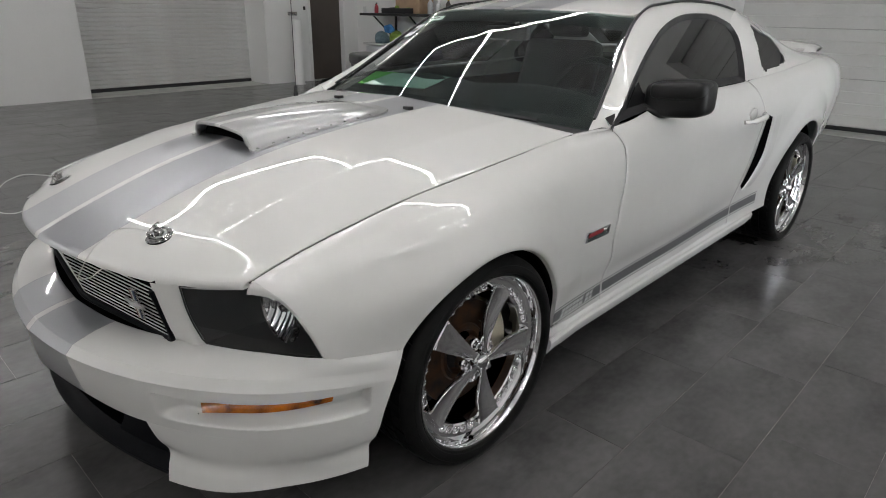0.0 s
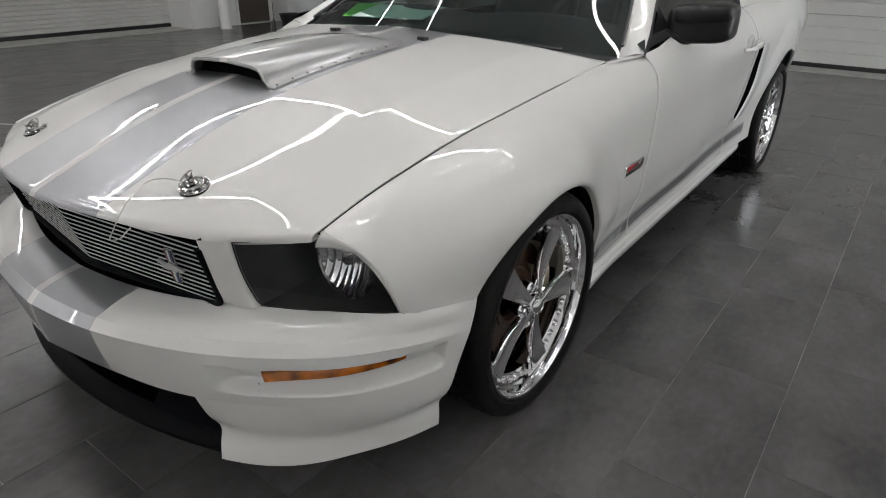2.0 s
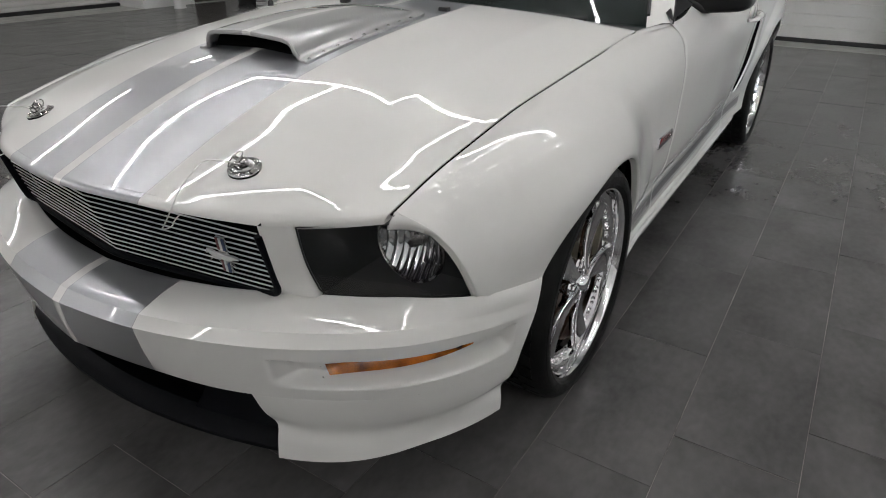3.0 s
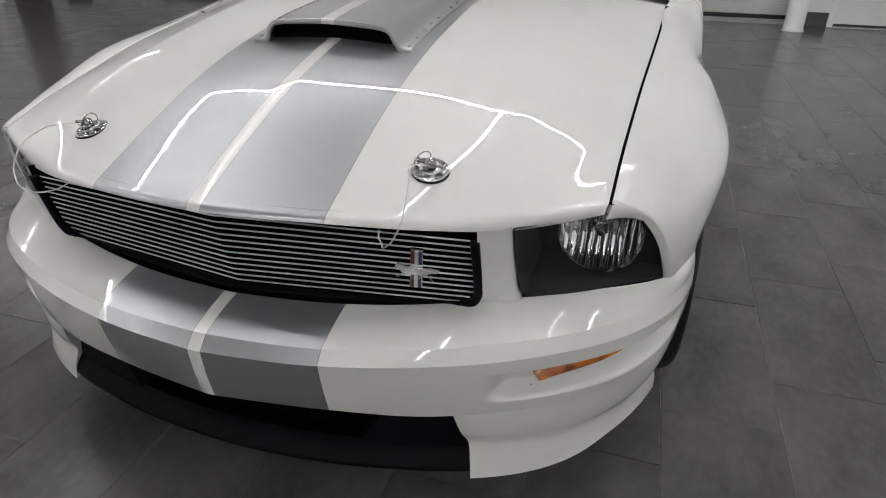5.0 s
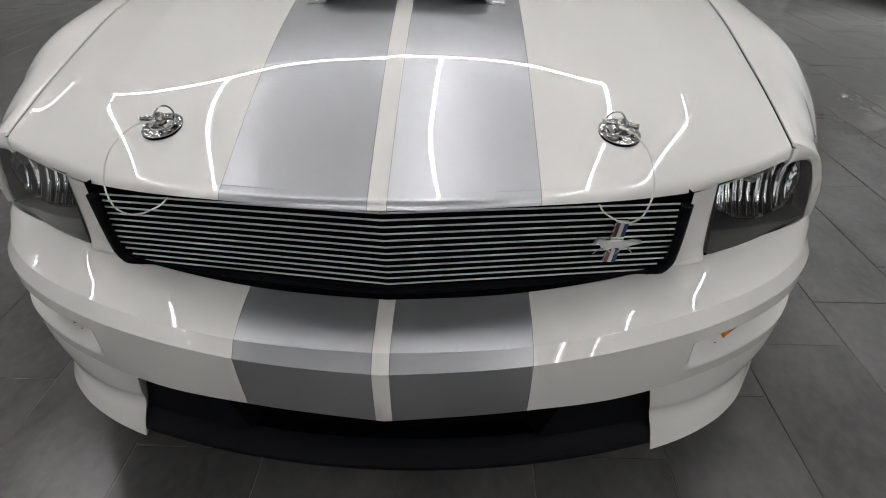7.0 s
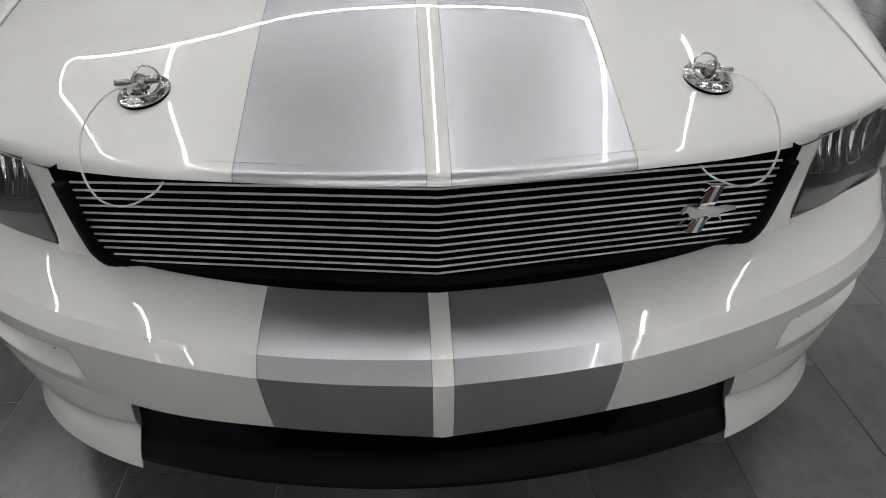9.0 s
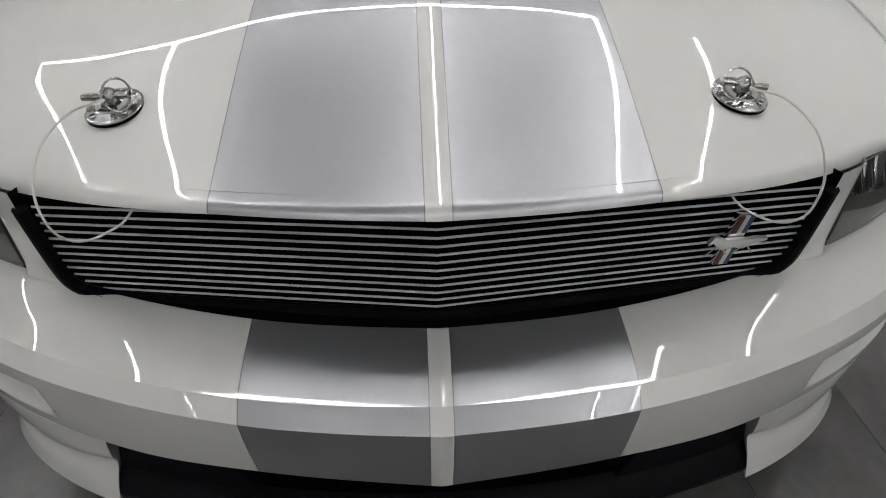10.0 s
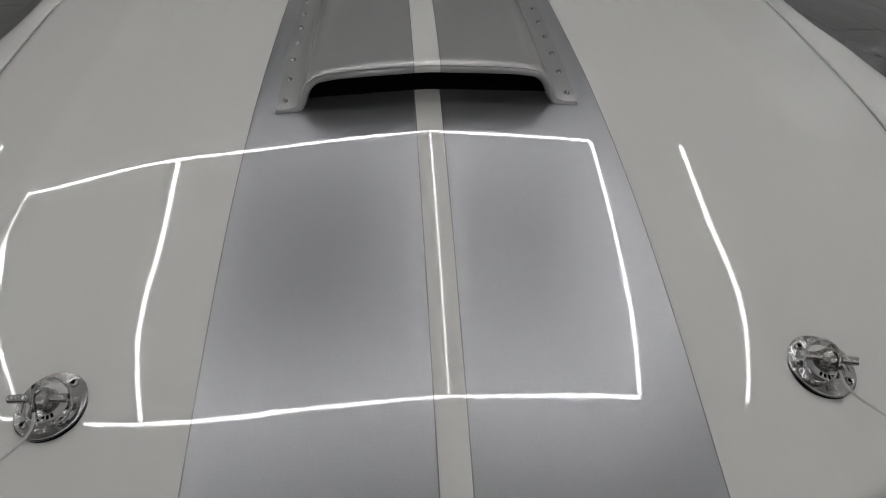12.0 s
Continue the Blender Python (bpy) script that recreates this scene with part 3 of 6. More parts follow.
B_TOP = B_TOP[:-1] + [tuple(side_point(y, z - 0.0025)) for y, z in ((0.375, 0.5075), (0.42, 0.502), (0.47, 0.4965), (0.516, 0.491))]
upper = loft([B_TOP, B_SHELF, B_CREASE], 260, 18)
band = loft([B_CREASE, B_EDGE], 260, 5)
face = pocket(loft([B_EDGE, B_FACE, B_LOW], 260, 64))
fang = loft([F_TOP, F_MID, F_WAIST, F_FLARE, F_FOOT], 90, 36)
foot = fang[-1]
turn_in = np.linspace(0, 1, len(foot))[:, None]
sole = ribbon(foot, foot + np.array((0.010, 0.055, 0.002)) * (1 - turn_in) + np.array((-0.05, 0.004, 0.004)) * turn_in)
cheek = np.array([fang[:, 0], fang[:, 0] + np.array((0.010, 0.055, 0.002))])
low_in = face[-1]
inner = low_in[low_in[:, 0] <= 0.47]
ledge = ribbon(inner, inner + np.array((0, 0.05, 0.004)))
bm = orient(sheet(both([upper, band, face, fang, sole, cheek, ledge])), lambda c: Vector((c.x * 0.6, -1, 0.35)))
part("front_bumper", rim(bm, 0.012, 0.001), PAINT, car, "white front bumper cover with silver stripes", 24)

# turn signals
for s in (1, -1):
    xs = np.linspace(0.603, 0.8145, 26)
    edge_rows = []
    fl = spline(B_FACE, 200)
    for k, (off, z0, z1) in enumerate(((-0.002, 0, 0), (0.004, 0.1, 0.12), (0.0055, 0.5, 0.5), (0.004, 0.9, 0.9), (-0.002, 1, 1))):
        row = []
        for i, x in enumerate(xs):
            u = i / 25
            y = np.interp(x, fl[:, 0], fl[:, 1])
            lo_z = 0.3695 + 0.008 * u + 0.003 * u ** 5
            hi_z = float(np.interp(u, [0, 0.3, 0.7, 1], [0.3925, 0.402, 0.4055, 0.4035]))
            z = lo_z + (hi_z - lo_z) * z0
            n = np.array((0.62, -0.78, 0))
            slant = 0.016 * (1 - z0) * (1 - u) ** 5 - 0.008 * (1 - z0) * u ** 5
            row.append(np.array((x + slant, y, z)) + n * (off - 0.0355 - 0.010 * z0))
        edge_rows.append(row)
    g = np.array(edge_rows)
    lamp = part("turn_signal", orient(sheet([g * np.array((s, 1, 1))]), lambda c: Vector((0, -1, 0))), AMBER, car, "amber turn signal lens", 50)

# nose panel beside the grille and round the lamps
G_IN = [(0.4745, 0.094, 0.674), (0.476, 0.107, 0.60), (0.4755, 0.117, 0.55), (0.471, 0.123, 0.525), (0.456, 0.124, 0.5105), (0.432, 0.118, 0.5045)]
N_IN = [(0.486, 0.100, 0.674), (0.487, 0.112, 0.60), (0.486, 0.125, 0.545), (0.480, 0.132, 0.520), (0.468, 0.134, 0.509), (0.448, 0.130, 0.5055)]
H_IN = [(0.524, 0.135, 0.673), (0.5285, 0.146, 0.62), (0.534, 0.156, 0.57), (0.540, 0.164, 0.53), (0.546, 0.169, 0.515)]
nose = loft([G_IN, N_IN, H_IN, [(x - 0.006, y + 0.02, z) for x, y, z in H_IN]], 24, 22)
for s in (1, -1):
    bm = orient(sheet([nose * np.array((s, 1, 1))]), lambda c: Vector((0, -1, 0.1)))
    part("nose_panel", bm, WHITE, car, "", 50)
    side = np.array([spline(G_IN, 22), spline([(x - 0.010, y + 0.035, z) for x, y, z in G_IN], 22)])
    part("grille_cheek", sheet([side * np.array((s, 1, 1))]), DAM_BLACK, car, "black return beside the grille", 50)

# fenders, doors and quarter panels
DOOR_F = [(1.500, 0.900), (1.535, 0.835), (1.535, 0.76), (1.51, 0.64), (1.49, 0.52), (1.505, 0.465), (1.515, 0.40), (1.50, 0.285)]
DOOR_R = [(2.790, 0.962), (2.815, 0.815), (2.785, 0.66), (2.705, 0.48), (2.695, 0.30)]
FENDER_OUT = [(0.516, 0.491), (0.42, 0.502), (0.332, 0.514), (0.312, 0.57), (0.29, 0.625), (0.268, 0.662), (0.245, 0.690), (0.237, 0.700)]
TOP_LINE = [(float(y), None) for y in np.linspace(0.24, 4.62, 220)]
FENDER_OUT += [p for p in TOP_LINE if p[0] < 1.49] + [(y - 0.0045, z - 0.0005) for y, z in DOOR_F] + [(1.30, 0.282), (1.193, 0.30)]
QUARTER_OUT = [(3.125, 0.30), (2.9, 0.295), (2.70, 0.295)] + [(y + 0.003, z) for y, z in DOOR_R[::-1]] + [p for p in TOP_LINE if p[0] > 2.80] + [(4.62, 0.85), (4.62, 0.62), (4.62, 0.40), (4.58, 0.26), (4.2, 0.26), (3.87, 0.30)]
df, dr = np.array(DOOR_F)[::-1], np.array(DOOR_R)[::-1]
LAMP_EDGE = [(0.673, 0.223, 0.668), (0.690, 0.237, 0.667), (0.711, 0.251, 0.664), (0.730, 0.266, 0.656), (0.745, 0.279, 0.645), (0.757, 0.290, 0.626), (0.767, 0.299, 0.606), (0.779, 0.310, 0.568), (0.793, 0.330, 0.514)]
LAMP_BEVEL = [tuple(side_point(y, z)) for y, z in ((0.237, 0.6995), (0.245, 0.690), (0.256, 0.677), (0.268, 0.662), (0.279, 0.644), (0.29, 0.625), (0.301, 0.597), (0.312, 0.57), (0.332, 0.514))]
bevel = np.array([spline(LAMP_BEVEL, 40) * (1 - w) + spline(LAMP_EDGE, 40) * w + np.array((0.10, -0.16, 0.10)) * 0.02 * math.sin(math.pi * w) for w in np.linspace(0, 1, 7)])
for s in (1, -1):
    k = np.array((s, 1, 1))
    bm = orient(sheet([bevel * k]), lambda c: Vector((0.2 * (1 if c.x > 0 else -1), -1, 0.4)))
    part("fender_bevel", rim(bm, 0.012, 0.001), WHITE, car, "", 60)
    bm = orient(sheet([arched(FENDER_OUT, FRONT_ARCH, 280, 44) * k]), CAR_OUT)
    part("fender", rim(bm, 0.016, 0.0012, lambda p: (0.1 * s, 0.0, 0.99) if p.z > 0.672 and abs(p.x) < 0.79 else (0.95 * s, 0.0, 0.3)), WHITE, car, "", 60)
    bm = orient(sheet([arched(QUARTER_OUT, REAR_ARCH, 190, 36) * k]), CAR_OUT)
    part("quarter_panel", rim(bm), WHITE, car, "", 60)
    g = np.empty((40, 60, 3))
    for i in range(40):
        w = 1 - i / 39
        za, zb = on_side(1.51, w)[2], on_side(2.75, w)[2]
        y0, y1 = np.interp(za, df[:, 1], df[:, 0]) + 0.0030, np.interp(zb, dr[:, 1], dr[:, 0]) - 0.002
        for j in range(60):
            g[i, j] = on_side(y0 + (y1 - y0) * j / 59, w)
    bm = orient(sheet([g * k]), CAR_OUT)
    door = part("door", rim(bm), WHITE, car, "", 60)
    # handle: a bowed grip over a round cup
    hz, hy = 0.812, 2.67
    hx = side_x(hy, hz)
    grip = tube([(s * (hx + 0.002), 2.56, 0.806), (s * (hx + 0.022), 2.60, 0.807), (s * (hx + 0.030), 2.68, 0.811), (s * (hx + 0.024), 2.76, 0.815), (s * (hx + 0.002), 2.80, 0.817)], [0.009, 0.013, 0.014, 0.014, 0.010], 10, 20)
    part("door_handle", grip, WHITE, door, "white pull door handle", 60)
    cup = lathe([(0.004, 0.0), (0.005, 0.030), (0.002, 0.036), (-0.004, 0.037)], 28)
    part("handle_cup", moved(cup, Matrix.Translation((s * hx, 2.665, 0.832)) @ Matrix.Diagonal((s, 1.25, 0.75, 1))), WHITE, door, "", 40)

    # side skirt with a ledge and a groove
    prof = [(0.829, 0.286), (0.837, 0.278), (0.843, 0.268), (0.8445, 0.263), (0.839, 0.260), (0.846, 0.257), (0.851, 0.246), (0.848, 0.226), (0.836, 0.204), (0.79, 0.190)]
    ys = np.linspace(1.165, 3.02, 40)
    rows = []
    for y in ys:
        u = (y - 1.165) / 1.855
        f0 = 0.014 * max(0, 1 - u * 9)
        rows.append([(s * (x + f0 * (z < 0.27) - 0.01 * u), y, z + 0.025 * u - 0.02 * max(0, 1 - u * 12) * (z < 0.2)) for x, z in prof])
    bm = orient(sheet([np.array(rows)]), CAR_OUT)
    part("side_skirt", rim(bm, 0.02), WHITE, car, "white side skirt", 30)

    # side stripe: a grey band between two thin lines, with illegible bars where its lettering stands
    def stripe_rows(y0, y1, a, b, lift):
        r = []
        for y in np.linspace(y0, y1, 40):
            lo_z = np.interp(y, [1.2, 1.6, 2.75, 3.1], [0.297, 0.304, 0.332, 0.350])
            hi_z = np.interp(y, [1.2, 1.6, 2.75, 3.1], [0.354, 0.356, 0.392, 0.412])
            r.append([side_point(y, lo_z + (hi_z - lo_z) * w, lift) * k for w in np.linspace(a, b, 4)])
        return np.array(r)

    for a, b in ((0.17, 0.83), (0.0, 0.06), (0.93, 1.0)):
        for y0, y1 in ((1.185, 1.500), (1.512, 2.690), (2.702, 2.99)):
            part("side_stripe", orient(sheet([stripe_rows(y0, y1, a, b, 0.0016)]), CAR_OUT), SILVER, car, "grey vinyl side stripe")
    y = 1.225
    for w, slant in ((0.026, 1), (0.027, 1), (0.022, 1), (0.020, 1), (0.027, 1), (0.027, 1), (0.012, 0), (0.028, 1), (0.024, 1)):
        if slant:
            for lo_w, hi_w in ((0.24, 0.46), (0.54, 0.76)):
                g = []
                for v in (lo_w, hi_w):
                    q = []
                    for yy in np.linspace(y, y + w * 0.8, 4):
                        y2 = yy + 0.014 * v
                        lo_z = np.interp(y2, [1.2, 1.6], [0.297, 0.304])
                        hi_z = np.interp(y2, [1.2, 1.6], [0.354, 0.356])
                        q.append(side_point(y2, lo_z + (hi_z - lo_z) * v, 0.0030) * k)
                    g.append(q)
                part("stripe_bar", orient(sheet([np.array(g)]), CAR_OUT), ENAMEL_WHITE, car, "white bar where lettering stands")
        y += w

    # fender badge
    bx = side_x(1.37, 0.58) + 0.003
    base = box(bmesh.new(), (-0.004, -0.072, -0.017), (0.005, 0.072, 0.017), 0.004)
    shear = Matrix.Identity(4)
    shear[1][2] = 0.25
    place = Matrix.Translation((s * bx, 1.370, 0.580)) @ Matrix.Diagonal((s, 1, 1, 1)) @ shear
    badge = part("fender_badge", moved(base, place), CHROME, car, "chrome badge with a red enamel field", 30)
    part("badge_field", moved(boxed((0.004, -0.062, -0.001), (0.0065, 0.028, 0.013), 0.001), place), RED, badge, "red enamel field")
    part("badge_base", moved(boxed((0.004, -0.062, -0.013), (0.0065, 0.062, -0.004), 0.001), place), BLACK_TRIM, badge, "black enamel field")
    part("badge_ornament", moved(boxed((0.004, 0.034, -0.003), (0.0085, 0.062, 0.012), 0.004), place), DULL_CHROME, badge)

    # quarter vent: a black sheet on the panel stands in for the slot's shade
    vf = [(2.834, 0.816), (2.822, 0.74), (2.806, 0.66), (2.765, 0.56), (2.722, 0.484)]
    vr = [(2.905, 0.796), (2.908, 0.74), (2.900, 0.62), (2.845, 0.53), (2.765, 0.455)]
    A, B = spline([(0, a, b) for a, b in vf], 24), spline([(0, a, b) for a, b in vr], 24)
    g = np.array([[side_point(*(A[i, 1:] * (1 - w) + B[i, 1:] * w), 0.0025) * k for w in (0, 0.33, 0.66, 1)] for i in range(24)])
    part("vent_shade", orient(sheet([g]), CAR_OUT), BLACK_GAP, car, "narrow black sheet for the shaded air vent slot", 60)
    g = np.array([[side_point(*(B[i, 1:] + np.array((d, 0.0))), o) * k for d, o in ((-0.004, 0.001), (-0.001, 0.005), (0.010, 0.008), (0.05, 0.005), (0.12, 0.0005))] for i in range(24)])
    part("vent_scoop", orient(sheet([g]), CAR_OUT), WHITE, car, "white raised air scoop", 60)

    # black strips close under the panel gaps, added in place of the gaps' shade
    sh = spline(SHUT, 60)
    seal = np.array([sh + np.array((-0.004, 0, -0.0034)), sh + np.array((0.010, 0, -0.0046))]) * k
    part("gap_shade", sheet([seal]), BLACK_GAP, car)
    zz = np.linspace(0.29, 0.85, 30)
    g = np.array([[np.array((side_x(np.interp(z, df[:, 1], df[:, 0]) + d, z) - 0.0032, np.interp(z, df[:, 1], df[:, 0]) + d, z)) * k for d in (-0.007, 0.005)] for z in zz])
    part("gap_shade", sheet([g]), BLACK_GAP, car)
    # wheel housings
    for cy, cz, r in (FRONT_ARCH, REAR_ARCH):
        bm = lathe([(0.835, r + 0.006), (0.45, r + 0.012), (0.45, 0.01)], 40, "x", -0.15, math.pi + 0.3)
        part("wheel_housing", moved(bm, Matrix.Translation((0, cy, cz)) @ Matrix.Diagonal((s, 1, 1, 1))), BLACK_GAP, car, "black wheel housing")

for s in (1, -1):
    fill = loft([[(0.731, 1.385, 0.881), (0.735, 1.43, 0.884), (0.740, 1.478, 0.886)], [(0.745, 1.37, 0.881), (0.765, 1.42, 0.889), (0.785, 1.484, 0.897)], [(0.748, 1.362, 0.8795), (0.786, 1.43, 0.890), (0.818, 1.496, 0.900)]], 10, 10)
    part("fender_corner", orient(sheet([fill * np.array((s, 1, 1))]), CAR_UP), WHITE, car, "", 60)

# ---------------------------------------------------------------- greenhouse
PILLAR_IN = [(0.738, 1.480, 0.884), (0.70, 1.60, 0.948), (0.645, 1.77, 1.058), (0.573, 1.995, 1.200), (0.553, 2.09, 1.250), (0.532, 2.35, 1.292), (0.527, 2.70, 1.303), (0.538, 3.00, 1.283), (0.553, 3.15, 1.258)]
PILLAR_OUT = [(0.813, 1.490, 0.902), (0.781, 1.61, 0.954), (0.732, 1.762, 1.034), (0.666, 1.992, 1.140), (0.630, 2.143, 1.199), (0.602, 2.344, 1.245), (0.594, 2.53, 1.257), (0.599, 2.73, 1.248), (0.622, 2.86, 1.215)]
BELT = [(0.805, 1.50, 0.9045), (0.80, 1.8, 0.934), (0.787, 2.15, 0.955), (0.778, 2.746, 0.963)]
WIN_R = [(0.622, 2.86, 1.215), (0.648, 2.893, 1.170), (0.712, 2.845, 1.066), (0.778, 2.746, 0.963)]
pin_, pout = spline(PILLAR_IN, 60), spline(PILLAR_OUT, 60)
mid = (pin_ + pout) / 2 + np.array((0.008, 0, 0.008))
WS_BOT = [(0, 1.40, 0.900), (0.25, 1.41, 0.897), (0.50, 1.445, 0.888), (0.735, 1.490, 0.880)]
WS_MID = [(0, 1.664, 1.092), (0.22, 1.673, 1.088), (0.44, 1.709, 1.075), (0.644, 1.768, 1.053)]
WS_TOP = [(0, 1.944, 1.262), (0.19, 1.955, 1.260), (0.38, 1.989, 1.255), (0.558, 2.045, 1.240)]
ROOF_MID = [(0, 1.951, 1.266), (0, 2.16, 1.306), (0, 2.45, 1.334), (0, 2.75, 1.340), (0, 3.05, 1.318), (0, 3.28, 1.275)]
ROOF_A = [(0.30, 1.976, 1.261), (0.29, 2.17, 1.297), (0.28, 2.45, 1.325), (0.28, 2.75, 1.332), (0.285, 3.05, 1.310), (0.29, 3.26, 1.268)]
ROOF_B = [(0.548, 2.053, 1.246), (0.538, 2.2, 1.274), (0.526, 2.45, 1.299), (0.523, 2.75, 1.305), (0.532, 3.02, 1.285), (0.546, 3.18, 1.256)]
bm = orient(sheet(both([loft([ROOF_MID, ROOF_A, ROOF_B], 40, 24)])), CAR_UP)
part("roof", rim(bm, 0.01), PAINT, car, "white roof with silver stripes", 60)
part("windscreen", orient(sheet(both([loft([WS_BOT, WS_MID, WS_TOP], 24, 24)])), CAR_UP), WINDSCREEN, car, "raked windscreen with smeared glass")
wsb = loft([WS_BOT, WS_MID, WS_TOP], 24, 24) - np.array((0, -0.006, 0.006))
part("screen_band", sheet(both([wsb[-4:], wsb[:3], wsb[:, -2:]])), BLACK_TRIM, car, "black band round the windscreen")
cowl = np.array([spline([(0, 1.28, 0.925), (0.3, 1.295, 0.915), (0.6, 1.34, 0.885), (0.73, 1.40, 0.865)], 24), spline(WS_BOT, 24) + np.array((0, 0.02, 0.004))])
part("cowl", orient(sheet(both([cowl])), CAR_UP), BLACK_TRIM, car, "black plastic cowl")
BACK_TOP = [(0, 3.29, 1.268), (0.29, 3.27, 1.262), (0.50, 3.20, 1.250)]
BACK_LOW = [(0, 3.90, 1.045), (0.32, 3.88, 1.045), (0.62, 3.80, 1.045)]
part("rear_window", sheet(both([loft([BACK_TOP, BACK_LOW], 16, 10)])), PANE, car, "tinted rear window")
DECK_A = [(0, 3.91, 1.04), (0, 4.2, 1.06), (0, 4.5, 1.06), (0, 4.64, 1.03), (0, 4.70, 0.85), (0, 4.70, 0.55), (0, 4.64, 0.28)]
DECK_B = [(0.45, 3.87, 1.042), (0.44, 4.2, 1.055), (0.43, 4.48, 1.052), (0.42, 4.62, 1.02), (0.42, 4.68, 0.85), (0.42, 4.68, 0.55), (0.42, 4.62, 0.28)]
DECK_C = [(0.765, 3.85, 1.012), (0.74, 4.1, 1.020), (0.68, 4.42, 1.008), (0.60, 4.62, 0.99), (0.70, 4.625, 0.85), (0.69, 4.625, 0.60), (0.645, 4.60, 0.26)]
bm = orient(sheet(both([loft([DECK_A, DECK_B, DECK_C], 50, 24)])), lambda c: Vector((0, 0.6, 1)))
part("rear_deck", bm, WHITE, car, "", 50)
sp = []
for x in np.linspace(0, 0.70, 20):
    dy, dz = -0.25 * (x / 0.7) ** 3, -0.02 * (x / 0.7) ** 2
    tip = 0.55 + 0.45 * min(1, (0.70 - x) / 0.06)
    sp.append([(x, 4.40 + dy + a * tip, 1.072 + dz + b * tip) for a, b in ((-0.10, -0.022), (-0.08, 0.0), (0.0, 0.022), (0.10, 0.026), (0.13, 0.016), (0.12, 0.004), (0.0, -0.012), (-0.10, -0.022))])
spoiler = part("spoiler", orient(sheet(both([np.array(sp)])), CAR_UP), WHITE, car, "white pedestal rear spoiler", 40)
for s in (1, -1):
    part("spoiler_foot", boxed((s * 0.60 - 0.03, 4.13, 1.03), (s * 0.60 + 0.03, 4.30, 1.055), 0.012), WHITE, spoiler)
    k = np.array((s, 1, 1))
    part("pillar", orient(sheet([np.array([pin_, mid, pout]) * k]), CAR_OUT), WHITE, car, "", 60)
    drip = tube([tuple(p * k + np.array((s * 0.004, 0, 0.004))) for p in pin_[2:58:5]], 0.006, 6, 50)
    part("drip_moulding", drip, BLACK_TRIM, car, "black drip moulding")
    # C-pillar, opened for the quarter window
    crows = [WIN_R,
             [(0.585, 3.00, 1.262), (0.655, 3.02, 1.175), (0.722, 3.00, 1.075), (0.783, 2.95, 0.972)],
             [(0.560, 3.14, 1.258), (0.662, 3.18, 1.165), (0.735, 3.19, 1.070), (0.788, 3.2, 0.984)],
             [(0.575, 3.32, 1.215), (0.66, 3.36, 1.130), (0.732, 3.40, 1.055), (0.785, 3.45, 0.996)],
             [(0.60, 3.52, 1.150), (0.66, 3.55, 1.105), (0.72, 3.60, 1.05), (0.78, 3.66, 1.006)],
             [(0.63, 3.80, 1.055), (0.67, 3.82, 1.05), (0.72, 3.84, 1.035), (0.765, 3.86, 1.012)]]
    g = loft(crows, 40, 80).transpose(1, 0, 2)
    hole = [(3.105, 1.200), (3.165, 1.173), (3.32, 1.116), (3.358, 1.06), (3.337, 1.024), (3.012, 0.993), (2.995, 1.015), (3.045, 1.097)]

    def inside(y, z, poly):
        hit = False
        for (a, b), (c, d) in zip(poly, poly[1:] + poly[:1]):
            if (b > z) != (d > z) and y < (c - a) * (z - b) / (d - b) + a:
                hit = not hit
        return hit

    bm = orient(sheet([g * k]), CAR_OUT)
    gone = [f for f in bm.faces if inside(f.calc_center_median().y, f.calc_center_median().z, hole)]
    bmesh.ops.delete(bm, geom=gone, context="FACES")
    part("rear_pillar", bm, WHITE, car, "", 60)

    def glass_x(y, z):
        return 0.815 - 0.62 * (z - 0.90) + 0.006

    ring = spline([(0, a, b) for a, b in hole + hole[:1]], 60)[:, 1:]
    mid_c = np.mean(hole, axis=0)
    outer_r = np.array([(s * (glass_x(a, b) + 0.004), a, b) for a, b in (ring - mid_c) * 1.06 + mid_c])
    inner_r = np.array([(s * (glass_x(a, b) + 0.004), a, b) for a, b in (ring - mid_c) * 0.90 + mid_c])
    qw = part("quarter_window", sheet([np.array([outer_r, inner_r])]), BLACK_TRIM, car, "fixed quarter window in black seal")
    bm = bmesh.new()
    bm.faces.new([bm.verts.new(p) for p in inner_r[:-1]])
    part("pane", bm, PANE, qw, "dark tinted pane", smooth=False)

    # door window: black seal and tinted pane
    outline = np.concatenate([spline(PILLAR_OUT, 70), spline(WIN_R, 20)[1:], spline(BELT, 30)[::-1][1:]])
    flat = outline[:, 1:]
    c = flat.mean(0)
    inn = []
    for i, p in enumerate(flat):
        a, b = flat[i - 1], flat[(i + 1) % len(flat)]
        d = (b - a) / (np.linalg.norm(b - a) + 1e-9)
        nrm = np.array((d[1], -d[0]))
        if nrm @ (c - p) < 0:
            nrm = -nrm
        inn.append(p + nrm * 0.026)
    inn = np.array(inn)
    o3 = np.array([(s * (x - 0.002), y, z) for x, y, z in outline])
    o4 = np.array([(s * (x + 0.004), y, z) for (x, y, z) in outline * 0.85 + 0.15 * np.c_[outline[:, 0], inn]])
    i3 = np.array([(s * (glass_x(y, z) - 0.016), y, z) for y, z in inn])
    dw = part("door_window", orient(sheet([np.array([o3, o4, i3])]), CAR_OUT), BLACK_TRIM, car, "door window in black rubber seal", 40)
    bm = bmesh.new()
    bm.faces.new([bm.verts.new(p) for p in i3])
    part("pane", bm, PANE, dw, "tinted side pane", smooth=False)

